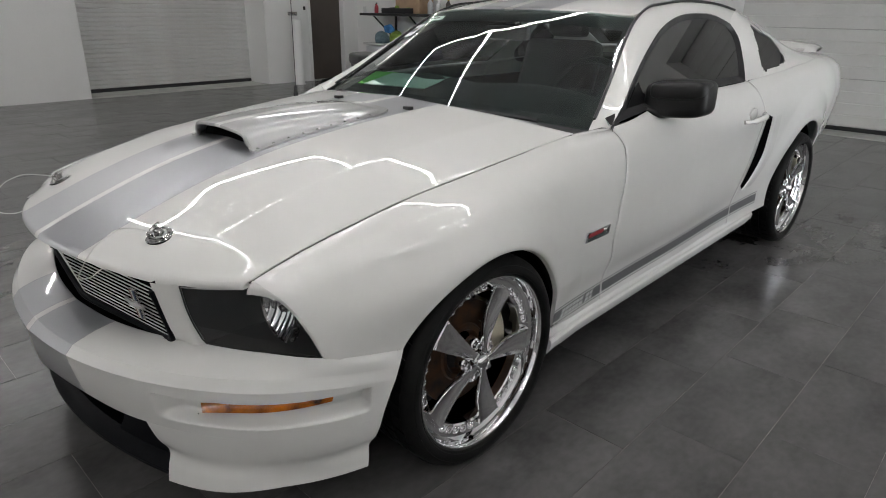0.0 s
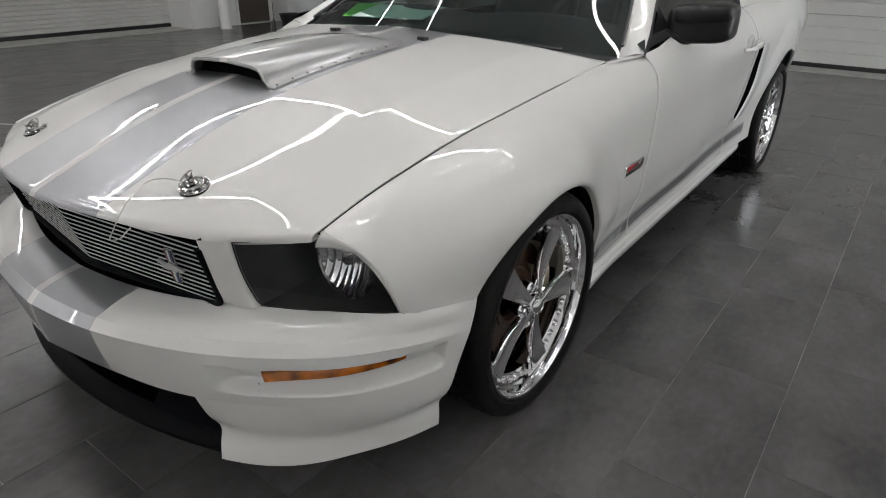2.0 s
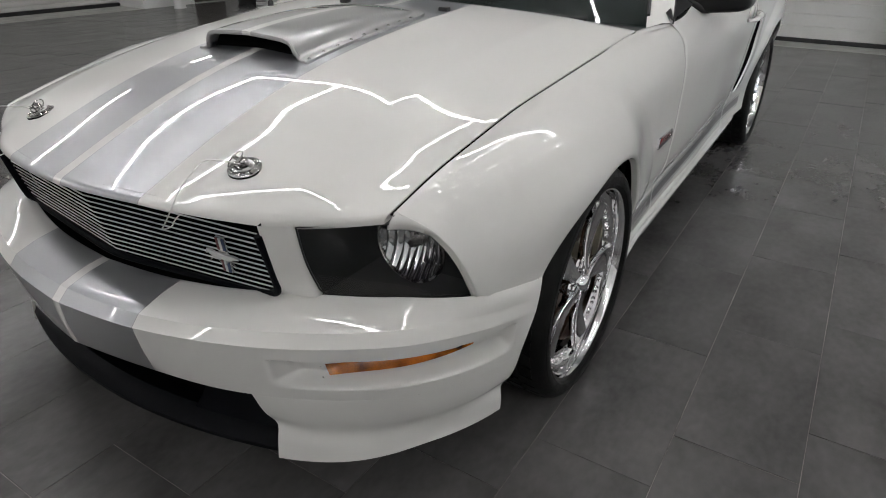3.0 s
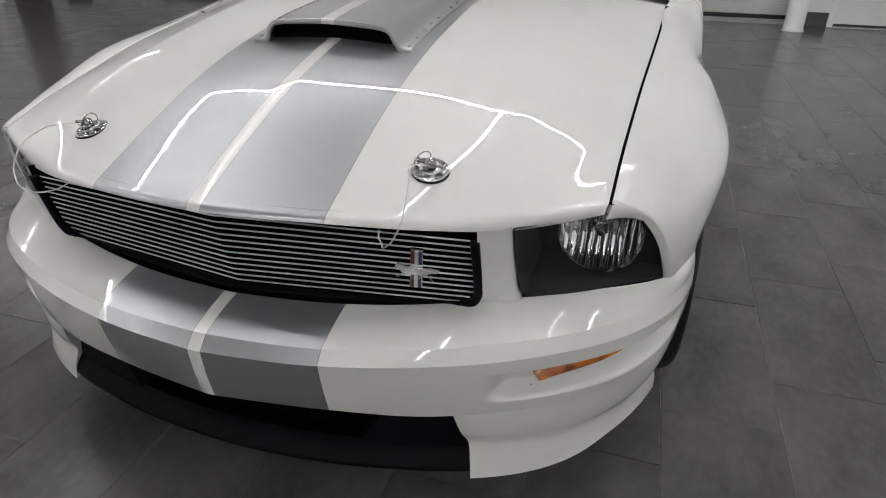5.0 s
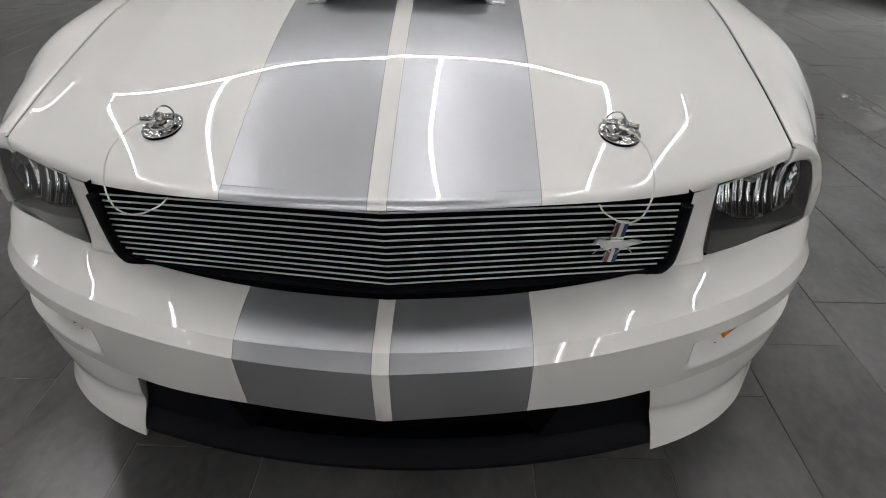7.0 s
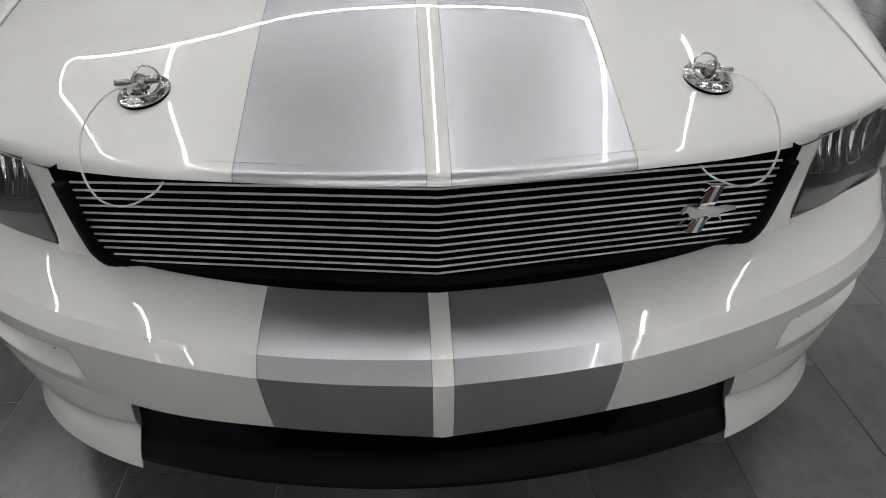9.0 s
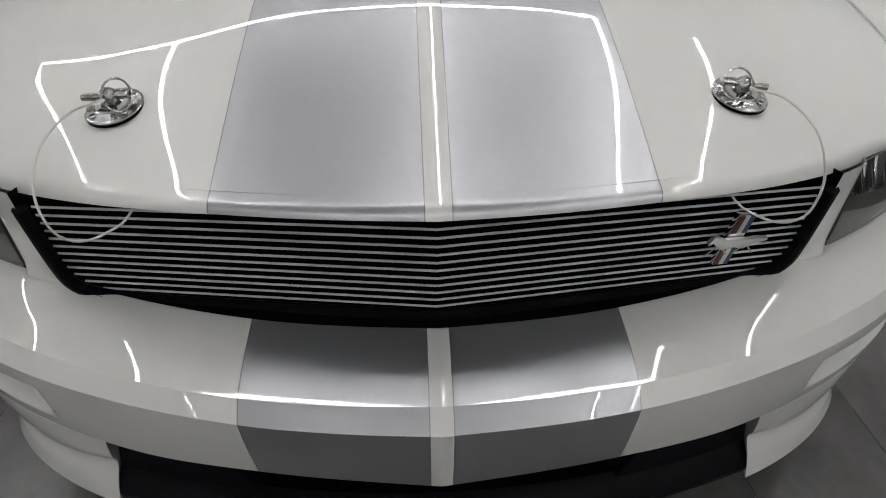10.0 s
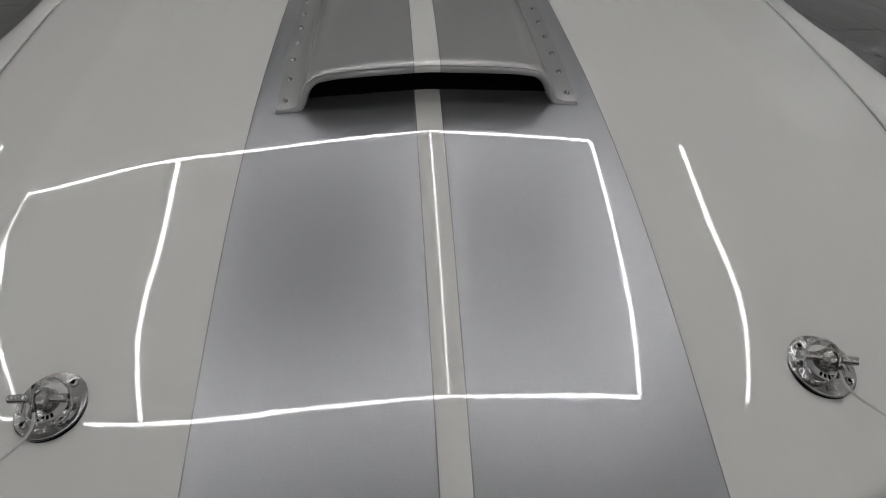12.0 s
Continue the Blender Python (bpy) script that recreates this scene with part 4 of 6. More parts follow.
    # door mirror
    def shell(cx, cy, cz, sx, sy, sz, e=0.42):
        rows = []
        for i in range(17):
            a = -math.pi / 2 + math.pi * i / 16
            row = []
            for j in range(33):
                b = 2 * math.pi * j / 32
                f = lambda t: math.copysign(abs(t) ** e, t)
                row.append((cx + sx * f(math.cos(a)) * f(math.cos(b)), cy + sy * f(math.cos(a)) * f(math.sin(b)), cz + sz * f(math.sin(a))))
            rows.append(row)
        return np.array(rows)

    g = shell(0, 0, 0, 0.104, 0.070, 0.066)
    g[..., 0] += 0.874
    g[..., 2] += 0.972 + 0.10 * (g[..., 0] - 0.882) * 0.6
    g[..., 1] += 1.860 + 0.25 * (g[..., 0] - 0.882)
    mirror = part("door_mirror", orient(sheet([g * k]), lambda c: (c - Vector((s * 0.882, 1.86, 0.972)))), MIRROR_BLACK, car, "black plastic door mirror", 60)
    g = shell(0, 0, 0, 0.092, 0.060, 0.032, 0.5)
    g[..., 0] += 0.884
    g[..., 1] += 1.835 + 0.25 * (g[..., 0] - 0.882)
    g[..., 2] += 1.004 + 0.06 * (g[..., 0] - 0.882)
    part("mirror_cap", orient(sheet([g * k]), lambda c: (c - Vector((s * 0.893, 1.835, 1.004)))), MIRROR_BLACK, mirror, "", 60)
    g = shell(0, 0, 0, 0.085, 0.055, 0.020, 0.6)
    g[..., 2] += 0.935 - 0.25 * g[..., 0]
    g[..., 0] += 0.775
    g[..., 1] += 1.80 + 0.5 * (g[..., 0] - 0.775)
    part("mirror_arm", orient(sheet([g * k]), lambda c: (c - Vector((s * 0.775, 1.80, 0.935)))), MIRROR_BLACK, mirror, "", 60)
    bm = bmesh.new()
    bm.faces.new([bm.verts.new(p * k) for p in (np.array((0.787, 1.62, 0.928)), np.array((0.782, 1.80, 0.945)), np.array((0.738, 1.79, 1.025)))])
    part("mirror_sail", bm, MIRROR_BLACK, mirror)
    # wipers
    arm = [(0.13, 1.366, 0.912), (0.34, 1.398, 0.910), (0.56, 1.436, 0.900)] if s > 0 else [(-0.56, 1.430, 0.902), (-0.32, 1.392, 0.912), (-0.03, 1.372, 0.915)]
    part("wiper", tube(arm, 0.007, 6, 12), BLACK_TRIM, car, "black wiper arm")
    part("washer_nozzle", moved(boxed((-0.016, -0.012, -0.004), (0.016, 0.012, 0.009), 0.004), Matrix.Translation((s * 0.20, 1.155, 0.930))), BLACK_TRIM, car, "black washer nozzle")

mast = part("antenna", tube([(-0.700, 1.285, 0.86), (-0.700, 1.285, 0.885), (-0.701, 1.288, 0.925)], [0.011, 0.008, 0.004], 10, 12), BLACK_TRIM, car, "thin black whip antenna")
part("whip", tube([(-0.701, 1.288, 0.92), (-0.703, 1.294, 1.27), (-0.705, 1.30, 1.62)], 0.0016, 8, 12), BLACK_TRIM, mast)

# ---------------------------------------------------------------- grille
def grille_y(x, z):
    u = abs(x) / 0.465
    return (0.0815 - 0.285 * (z - 0.501)) * (1 - u) + (0.138 - 0.24 * (z - 0.506)) * u


zs = np.linspace(0.484, 0.678, 20)
back = np.array([[(x, grille_y(x, z) + 0.03, z) for x in np.linspace(-0.478, 0.478, 41)] for z in zs])
grille = part("grille", orient(sheet([back]), lambda c: Vector((0, -1, 0))), BLACK_GAP, car, "black grille with satin billet bars")
edge_ = spline(B_TOP, 60)
edge_ = edge_[edge_[:, 0] < 0.47]
sill = np.array([edge_ + np.array((0, 0.002, -0.004)), edge_ + np.array((0, 0.025, -0.002)), np.array([(x, grille_y(x, 0.49) + 0.03, max(z - 0.004, 0.486)) for x, y, z in edge_])])
part("grille_sill", orient(sheet(both([sill])), CAR_UP), BLACK_GAP, grille, "matt black lower grille ledge")
half = [(0.4705, 0.652), (0.472, 0.62), (0.4735, 0.58), (0.4735, 0.550), (0.4715, 0.528), (0.4645, 0.5145), (0.452, 0.506), (0.435, 0.5008), (0.41, 0.4972), (0.37, 0.4945), (0.28, 0.4915), (0.14, 0.4895)]
path = [(-a, grille_y(a, b) - 0.007, b) for a, b in half] + [(0.0, grille_y(0, 0.489) - 0.004, 0.489)] + [(a, grille_y(a, b) - 0.007, b) for a, b in half[::-1]]
part("grille_frame", tube(path, 0.0085, 10, 220), DAM_BLACK, grille, "black grille frame")
for k in range(12):
    h = float(np.interp(k, [0, 1, 2, 3, 6, 11], [0.4365, 0.4553, 0.464, 0.4675, 0.467, 0.461]))
    rows = []
    for dy, dz in ((0.0018, 0.0013), (0.0005, 0.0015), (0, 0.0011), (0, -0.0011), (0.0005, -0.0015), (0.0018, -0.0013)):
        row = []
        for x in np.concatenate([np.linspace(-h, 0, 10), np.linspace(0, h, 10)[1:]]):
            z = 0.501 + 0.01445 * k + abs(x) / 0.465 * (0.005 - 0.00135 * k)
            row.append((x, grille_y(x, z) + dy, z + dz))
        rows.append(row)
    part("billet_bar", orient(sheet([np.array(rows)]), lambda c: Vector((0, -1, 0))), BILLET, grille, "satin aluminium billet bar", 40)
em_m = Matrix.Translation((0.3675, 0.0945, 0.5845)) @ pose(0, 0, 0, 11, 4, 9) @ Matrix.Diagonal((0.88, 1, 1.15, 1))
emblem = part("grille_emblem", moved(boxed((-0.013, -0.002, -0.038), (0.013, 0.006, 0.038), 0.002), em_m), CHROME, grille, "chrome tri-colour grille emblem")
for i, mm in enumerate((EMBLEM_RED, EMBLEM_WHITE, EMBLEM_BLUE)):
    for lo_z, hi_z in ((0.012, 0.036), (-0.036, -0.012)):
        part("emblem_stripe", moved(boxed((-0.0115 + i * 0.0078, -0.0035, lo_z), (-0.0045 + i * 0.0078, -0.001, hi_z)), em_m), mm, emblem)
swoosh = bmesh.new()
tp = [(-0.052, 0.002), (-0.046, 0.012), (-0.036, 0.010), (-0.022, 0.006), (0.0, 0.007), (0.02, 0.006), (0.034, 0.008), (0.056, 0.006)]
bt = [(-0.050, -0.002), (-0.044, 0.003), (-0.036, -0.003), (-0.024, -0.010), (0.0, -0.006), (0.018, -0.009), (0.034, -0.001), (0.056, 0.003)]
for yo in (-0.008, -0.003):
    swoosh.faces.new([swoosh.verts.new((a, yo, b)) for a, b in tp + bt[::-1]])
bmesh.ops.bridge_loops(swoosh, edges=[e for e in swoosh.edges])
for x0, x1 in ((-0.03, -0.048), (-0.022, -0.006), (0.018, 0.004), (0.026, 0.044)):
    v = [swoosh.verts.new(p) for p in ((x0 - 0.002, -0.006, -0.006), (x0 + 0.003, -0.006, -0.006), (x1 + 0.002, -0.006, -0.020), (x1 - 0.001, -0.006, -0.020))]
    swoosh.faces.new(v)
part("emblem_ornament", moved(swoosh, em_m @ Matrix.Diagonal((0.84, 1, 0.9, 1))), CAST, emblem, "polished abstract chrome ornament", smooth=False)

# lower air dam between the bumper's feet
def dam_row(x0, x1, yo, z, n=41):
    return [(x, -0.045 + 0.345 * x * x + yo, z) for x in np.linspace(x0, x1, n)]


FORWARD = lambda c: Vector((0, -1, 0.2))
chin = np.array([dam_row(-0.50, 0.50, yo, z) for yo, z in ((0.13, 0.176), (0.060, 0.204), (0.050, 0.199), (0.036, 0.188), (0.024, 0.170), (0.025, 0.160), (0.05, 0.158))])
dam = part("air_dam", orient(sheet([chin]), FORWARD), DAM_BLACK, car, "matt black lower air dam", 30)
for s in (1, -1):
    wing = []
    for yo, z, x0 in ((0.046, 0.326, 0.335), (0.051, 0.285, 0.312), (0.054, 0.240, 0.288), (0.052, 0.200, 0.264)):
        wing.append([(s * (x0 - 0.012), -0.045 + 0.345 * x0 * x0 + yo + 0.06, z)] + dam_row(s * x0, s * 0.50, yo, z, 14))
    part("dam_wing", orient(sheet([np.array(wing)]), FORWARD), DAM_BLACK, dam, "", 30)
# the intake's deep shade, made as a black sheet between the wings
recess = np.array([dam_row(-0.35, 0.35, yo, z) for yo, z in ((0.090, 0.335), (0.115, 0.180))])
part("intake_shade", orient(sheet([recess]), FORWARD), BLACK_GAP, dam, "black sheet for the shade in the air intake")

# ---------------------------------------------------------------- headlamps
L_TOP = [(0.527, 0.138, 0.668), (0.60, 0.180, 0.674), (0.668, 0.224, 0.677), (0.718, 0.258, 0.672), (0.764, 0.294, 0.634)]
L_MID = [(0.535, 0.148, 0.59), (0.61, 0.190, 0.59), (0.68, 0.236, 0.59), (0.735, 0.276, 0.588), (0.780, 0.312, 0.572)]
L_BOT = [(0.548, 0.170, 0.518), (0.63, 0.216, 0.5155), (0.70, 0.264, 0.5145), (0.755, 0.302, 0.514), (0.790, 0.330, 0.514)]
for s in (1, -1):
    k = np.array((s, 1, 1))
    lens = loft([L_TOP, L_MID, L_BOT], 30, 20)
    out_n = lambda c: Vector((0.5 * (1 if c.x > 0 else -1), -1, 0.2))
    deep = lens * np.array((1.0, 0.1, 1)) + np.array((0.0, 0.345, 0))
    edge = lambda g: np.concatenate([g[0], g[1:, -1], g[-1, ::-1][1:], g[::-1, 0][1:]])
    walls = np.array([edge(lens) + np.array((0, 0.003, 0)), edge(deep)])
    hl = part("headlamp", sheet([deep * k, walls * k]), HL_BLACK, car, "dark-housed headlamp with chrome reflector", 40)
    part("lens", orient(sheet([(lens + np.array((0.001, -0.002, 0))) * k]), out_n), LENS, hl, "clear headlamp lens", 60)
    rimrow = edge(lens)
    part("lamp_bezel", tube([tuple(p * k) for p in rimrow[::2]], 0.0018, 6, 120), BLACK_TRIM, hl)
    facing = Matrix.Translation((s * 0.663, 0.308, 0.600)) @ Matrix.Diagonal((s, 1, 1, 1)) @ pose(0, 0, 0, 0, 0, -93)
    flutes = []
    for i in np.linspace(-1, 1, 73):
        row = []
        for j in np.linspace(-1, 1, 25):
            ry, rz = 0.0755 * i, 0.0755 * j * math.sqrt(max(0.0, 1 - i * i * 0.9995))
            row.append((-0.040 * (1 - (ry * ry + rz * rz) / 0.0057) + 0.0042 * abs(math.sin(math.pi * ry / 0.0135)), ry, rz))
        flutes.append(row)
    bowl = orient(sheet([np.array(flutes)]), lambda c: Vector((1, 0, 0)))
    part("reflector_rim", moved(lathe([(-0.004, 0.0825), (0.006, 0.0815), (0.0085, 0.079), (0.006, 0.0765), (0.000, 0.0752)], 64), facing), DULL_CHROME, hl, "", 40)
    part("reflector", moved(bowl, facing), CHROME, hl, "fluted chrome reflector bowl", 20)
    part("bulb", moved(lathe([(0.0, 0.0), (-0.002, 0.008), (-0.012, 0.012), (-0.05, 0.012)], 20), facing), DULL_CHROME, hl, "shaded bulb cap")
    part("lamp_visor", moved(boxed((-0.03, -0.012, 0.05), (0.006, 0.012, 0.076), 0.004), facing), HL_BLACK, hl)

# ---------------------------------------------------------------- hood scoop
def hood_z(x, y):
    xs_ = [0, 0.19, 0.37, 0.50]
    zs_ = []
    for r in (HOOD_MID, HOOD_A, HOOD_B, HOOD_C):
        a = np.array(r)
        zs_.append(float(hermite(a[:, 1], a[:, 2], [y])[0]))
    return float(hermite(xs_, zs_, [min(abs(x), 0.50)])[0])


rows = []
ys = np.concatenate([np.linspace(0.545, 0.62, 6), np.linspace(0.66, 1.0, 12), np.linspace(1.02, 1.10, 8)])
for y in ys:
    u = (y - 0.545) / 0.555
    h = 0.040 * (1 - u) ** 0.8 + 0.012 * (1 - u ** 6)
    tail = math.sqrt(max(0.0, 1 - max(0.0, (y - 1.0) / 0.101) ** 2))
    wid = (0.70 + 0.30 * tail) if y > 1.0 else 1.0
    h *= max(0.06, tail ** 0.5 if y > 1.0 else 1.0)
    row = []
    for x, f in ((0, 1.0), (0.04, 1.0), (0.09, 0.995), (0.125, 0.97), (0.143, 0.90), (0.152, 0.76), (0.158, 0.55), (0.163, 0.32), (0.170, 0.16), (0.180, 0.10), (0.192, 0.095), (0.197, 0.08), (0.199, 0.0)):
        xx = x * wid
        row.append((xx, y - 0.006 * (f > 0.5) * (u < 0.02), hood_z(xx, y) + max(h * f, 0.0058 if f > 0.05 else 0.0)))
    rows.append(row)
top = np.array(rows)
lipf = top[0]
dropv = np.array([(0, 0.012, -0.010)] * len(lipf))
curl2 = np.array([lipf + dropv, lipf + np.array((0, 0.002, -0.006)), lipf + np.array((0, -0.0025, -0.0015)), lipf])
bm = orient(sheet(both([top, curl2])), CAR_UP)
scoop = part("hood_scoop", bm, SCOOP_PAINT, car, "silver hood scoop with riveted flanges", 40)
edge_l = [p + np.array((0, 0.003, -0.0068 if i < 9 else -0.0052)) for i, p in enumerate(top[0][:12])]
lip_path = [tuple(p * np.array((-1, 1, 1))) for p in edge_l[::-1]] + [tuple(p) for p in edge_l[1:]]
part("rolled_lip", tube(lip_path, 0.0058, 10, 90), SCOOP_PAINT, scoop, "rounded silver lip of the scoop mouth", 60)
# black sheet behind the lip stands in for the shade inside the mouth
mouth = []
for x in np.linspace(-0.165, 0.165, 21):
    f = float(np.interp(abs(x), [0, 0.125, 0.152, 0.165], [0.98, 0.94, 0.7, 0.15]))
    mouth.append([(x, 0.572, hood_z(x, 0.572) + 0.0005), (x, 0.580, hood_z(x, 0.58) + 0.047 * f)])
part("mouth_shade", sheet([np.array(mouth)]), BLACK_GAP, scoop, "black sheet for the shade in the scoop mouth")
for s in (1, -1):
    for y in np.linspace(0.560, 0.99, 9):
        part("rivet", moved(lathe([(0.0028, 0.0), (0.002, 0.003), (0.0, 0.0042), (-0.002, 0.0042)], 10, "z"), Matrix.Translation((s * 0.187, y, hood_z(0.187, y) + 0.0062))), PIN_STEEL, scoop)

# ---------------------------------------------------------------- hood pins with lanyards
for s in (1, -1):
    px, py = 0.367 * s, 0.174
    pz = hood_z(px, py)
    tilt = Matrix.Translation((px, py, pz)) @ pose(0, 0, 0, 16, s * 6, 0) @ Matrix.Scale(0.87, 4)
    hp = part("hood_pin", moved(lathe([(0.0005, 0.0385), (0.0025, 0.0385), (0.0035, 0.0375), (0.0055, 0.030), (0.0075, 0.020), (0.0085, 0.014), (0.0085, 0.0)], 48, "z"), tilt), PIN_STEEL, car, "polished scuff plate of a hood pin", 30)
    part("pad", moved(lathe([(-0.002, 0.0395), (0.0012, 0.0395)], 40, "z"), tilt), BLACK_GAP, hp, "black rubber pad")
    part("inner_ring", moved(lathe([(0.0078, 0.0225), (0.0092, 0.0220), (0.0094, 0.0150), (0.0080, 0.0145)], 40, "z"), tilt), EMBLEM_WHITE, hp, "pale ring with illegible dark bars", 30)
    for a in (232, 246, 260, 274, 288, 302):
        bar = boxed((-0.0014, -0.0026, 0.0), (0.0014, 0.0026, 0.0006))
        part("print_bar", moved(bar, tilt @ Matrix.Rotation(radians(a), 4, "Z") @ Matrix.Translation((0.0186, 0, 0.0093)) @ Matrix.Rotation(radians(90), 4, "Z")), BLACK_GAP, hp, smooth=False)
    for a in (45, 135, 225, 315):
        turn = Matrix.Rotation(radians(a), 4, "Z")
        at_screw = tilt @ turn @ Matrix.Translation((0.0300, 0, 0.0056))
        part("screw", moved(lathe([(0.0012, 0.0024), (0.0026, 0.0028), (0.0028, 0.0036), (0.0012, 0.0046), (-0.001, 0.0046)], 14, "z"), at_screw), PIN_STEEL, hp, "", 30)
        # the shade in the hex socket, put in as a black disc
        part("screw_shade", moved(lathe([(0.0013, 0.0), (0.0013, 0.0024)], 6, "z"), at_screw), BLACK_GAP, hp, smooth=False)
        slot = boxed((-0.0028, -0.0085, -0.0004), (0.0028, 0.0085, 0.0004), 0.0003)
        part("plate_slot", moved(slot, tilt @ Matrix.Rotation(radians(a + 45), 4, "Z") @ Matrix.Translation((0.0302, 0, 0.0056)) @ Matrix.Rotation(radians(11), 4, "Y")), DULL_CHROME, hp, "dull recessed slot")
    part("stud", moved(lathe([(0.008, 0.0085), (0.012, 0.0112), (0.018, 0.0125), (0.024, 0.0110), (0.028, 0.0070), (0.0295, 0.0)], 24, "z"), tilt), DULL_CHROME, hp, "dull steel locating stud", 60)
    part("cross_pin", tube([tuple(tilt @ Vector((-0.036, 0.004, 0.018))), tuple(tilt @ Vector((-0.012, 0.0015, 0.0185))), tuple(tilt @ Vector((0.030, -0.004, 0.0195)))], 0.0042, 12, 12), DULL_CHROME, hp, "dull steel locking pin", 40)
    loop = [tuple(tilt @ Vector((-s * 0.015 + 0.017 * math.cos(a) * s, -0.006 + 0.021 * math.sin(a), 0.023 + 0.010 * math.sin(a) + 0.006 * math.cos(a)))) for a in np.linspace(0, 2 * math.pi, 17)]
    part("spring_ring", tube(loop, 0.0014, 8, 60), DULL_CHROME, hp, "wire spring ring", 60)
    cab = [(0.352, 0.112, 0.770), (0.363, 0.076, 0.775), (0.373, 0.052, 0.768), (0.379, 0.026, 0.756), (0.381, 0.008, 0.739), (0.380, -0.004, 0.723), (0.374, -0.013, 0.704), (0.366, -0.017, 0.690), (0.355, -0.014, 0.680), (0.345, 0.0, 0.672), (0.337, 0.017, 0.669), (0.327, 0.029, 0.671), (0.321, 0.046, 0.676)]
    cab = [tuple(tilt @ Vector((s * 0.004, -0.012, 0.021)))] + [(s * x, y, z) for x, y, z in cab]
    part("lanyard", tube(cab, 0.0013, 6, 50), CABLE, hp, "coated wire lanyard")
    part("ferrule", tube([cab[0], tuple(Vector(cab[0]).lerp(Vector(cab[1]), 0.22))], 0.003, 8), PIN_STEEL, hp)

# ---------------------------------------------------------------- wheels
def wheel(cy, s, face_x, phase, name="wheel"):
    place = Matrix.Translation((s * face_x, cy, AXLE_Z)) @ Matrix.Diagonal((s, 1, 1, 1))
    tip = lambda bm: moved(bm, place)
    barrel = lathe([(-0.002, 0.2625), (0.0, 0.2605), (-0.001, 0.2565), (-0.006, 0.2535), (-0.016, 0.251), (-0.030, 0.2495), (-0.034, 0.243), (-0.040, 0.236), (-0.060, 0.231), (-0.085, 0.228), (-0.22, 0.226)], 96)
    w = part(name, tip(barrel), CHROME, car, "chrome five-spoke deep-dish wheel", 30)
    tyre = lathe([(-0.012, 0.259), (0.002, 0.2645), (0.0075, 0.271), (0.0105, 0.281), (0.0100, 0.291), (0.005, 0.302), (-0.004, 0.3105), (-0.014, 0.3155), (-0.022, 0.317), (-0.022, 0.312), (-0.25, 0.312), (-0.262, 0.290), (-0.25, 0.259)], 128)
    part("tyre", tip(tyre), RUBBER, w, "low-profile black tyre", 25)
    tread = bmesh.new()
    for i, (x0, x1) in enumerate(((-0.055, -0.0215), (-0.098, -0.063), (-0.134, -0.106), (-0.172, -0.142), (-0.214, -0.180), (-0.252, -0.222))):
        n = 46
        for j in range(n):
            a0, a1 = 2 * math.pi * (j + 0.5 * (i % 2)) / n, 2 * math.pi * (j + 0.84 + 0.5 * (i % 2)) / n
            sk = 0.02
            v = [[tread.verts.new((x, r * math.cos(a + sk * q), r * math.sin(a + sk * q))) for r in (0.311, 0.3185)] for x, q in ((x0, 0), (x1, 1)) for a in (a0, a1)]
            (b0, t0), (b1, t1), (b2, t2), (b3, t3) = v
            for q in ((t0, t1, t3, t2), (b0, b1, t1, t0), (b2, b3, t3, t2), (b0, b2, t2, t0), (b1, b3, t3, t1)):
                tread.faces.new(q)
    bmesh.ops.recalc_face_normals(tread, faces=tread.faces)
    part("tread", tip(tread), RUBBER, w, smooth=False)
    for r, x in ((0.2705, 0.0080), (0.293, 0.0092)):
        part("sidewall_rib", tip(lathe([(x - 0.001, r - 0.0015), (x + 0.0008, r), (x - 0.001, r + 0.0015)], 96)), RUBBER, w)
    part("bolt_ring", tip(lathe([(-0.036, 0.240), (-0.037, 0.236), (-0.040, 0.210), (-0.044, 0.204), (-0.07, 0.203)], 80)), CHROME, w, "chrome bolted ring", 25)
    for q in range(5):
        a = radians(phase + 72 * q)
        rot = Matrix.Rotation(a, 4, "X")
        sp = bmesh.new()
        rings = []
        for r, hw, x, th in ((0.020, 0.013, -0.020, 0.02), (0.042, 0.0125, -0.020, 0.024), (0.066, 0.018, -0.025, 0.024), (0.100, 0.0255, -0.029, 0.022), (0.140, 0.0325, -0.029, 0.022), (0.180, 0.038, -0.025, 0.022), (0.212, 0.042, -0.0195, 0.022), (0.2165, 0.0428, -0.0195, 0.022), (0.219, 0.043, -0.022, 0.02), (0.224, 0.044, -0.044, 0.010)):
            dish = 0.0045 if 0.03 < r < 0.218 else 0.001
            ring = [(x - 0.012, -hw), (x - 0.003, -hw * 0.985), (x, -hw * 0.93), (x - dish * 0.25, -hw * 0.80), (x - dish * 0.75, -hw * 0.45), (x - dish, 0.0), (x - dish * 0.75, hw * 0.45), (x - dish * 0.25, hw * 0.80), (x, hw * 0.93), (x - 0.003, hw * 0.985), (x - 0.012, hw), (x - th, hw * 0.6), (x - th, -hw * 0.6)]
            rings.append([sp.verts.new((px_, r, t)) for px_, t in ring])
        m_ = len(rings[0])
        for r0, r1 in zip(rings[:-1], rings[1:]):
            for j in range(m_):
                sp.faces.new((r0[j], r0[(j + 1) % m_], r1[(j + 1) % m_], r1[j]))
        sp.faces.new(rings[0]), sp.faces.new(rings[-1][::-1])
        bmesh.ops.recalc_face_normals(sp, faces=sp.faces)
        part("spoke", moved(sp, place @ rot), CHROME, w, "polished flat chrome spoke", 28)
        rot2 = Matrix.Rotation(a + radians(36), 4, "X")
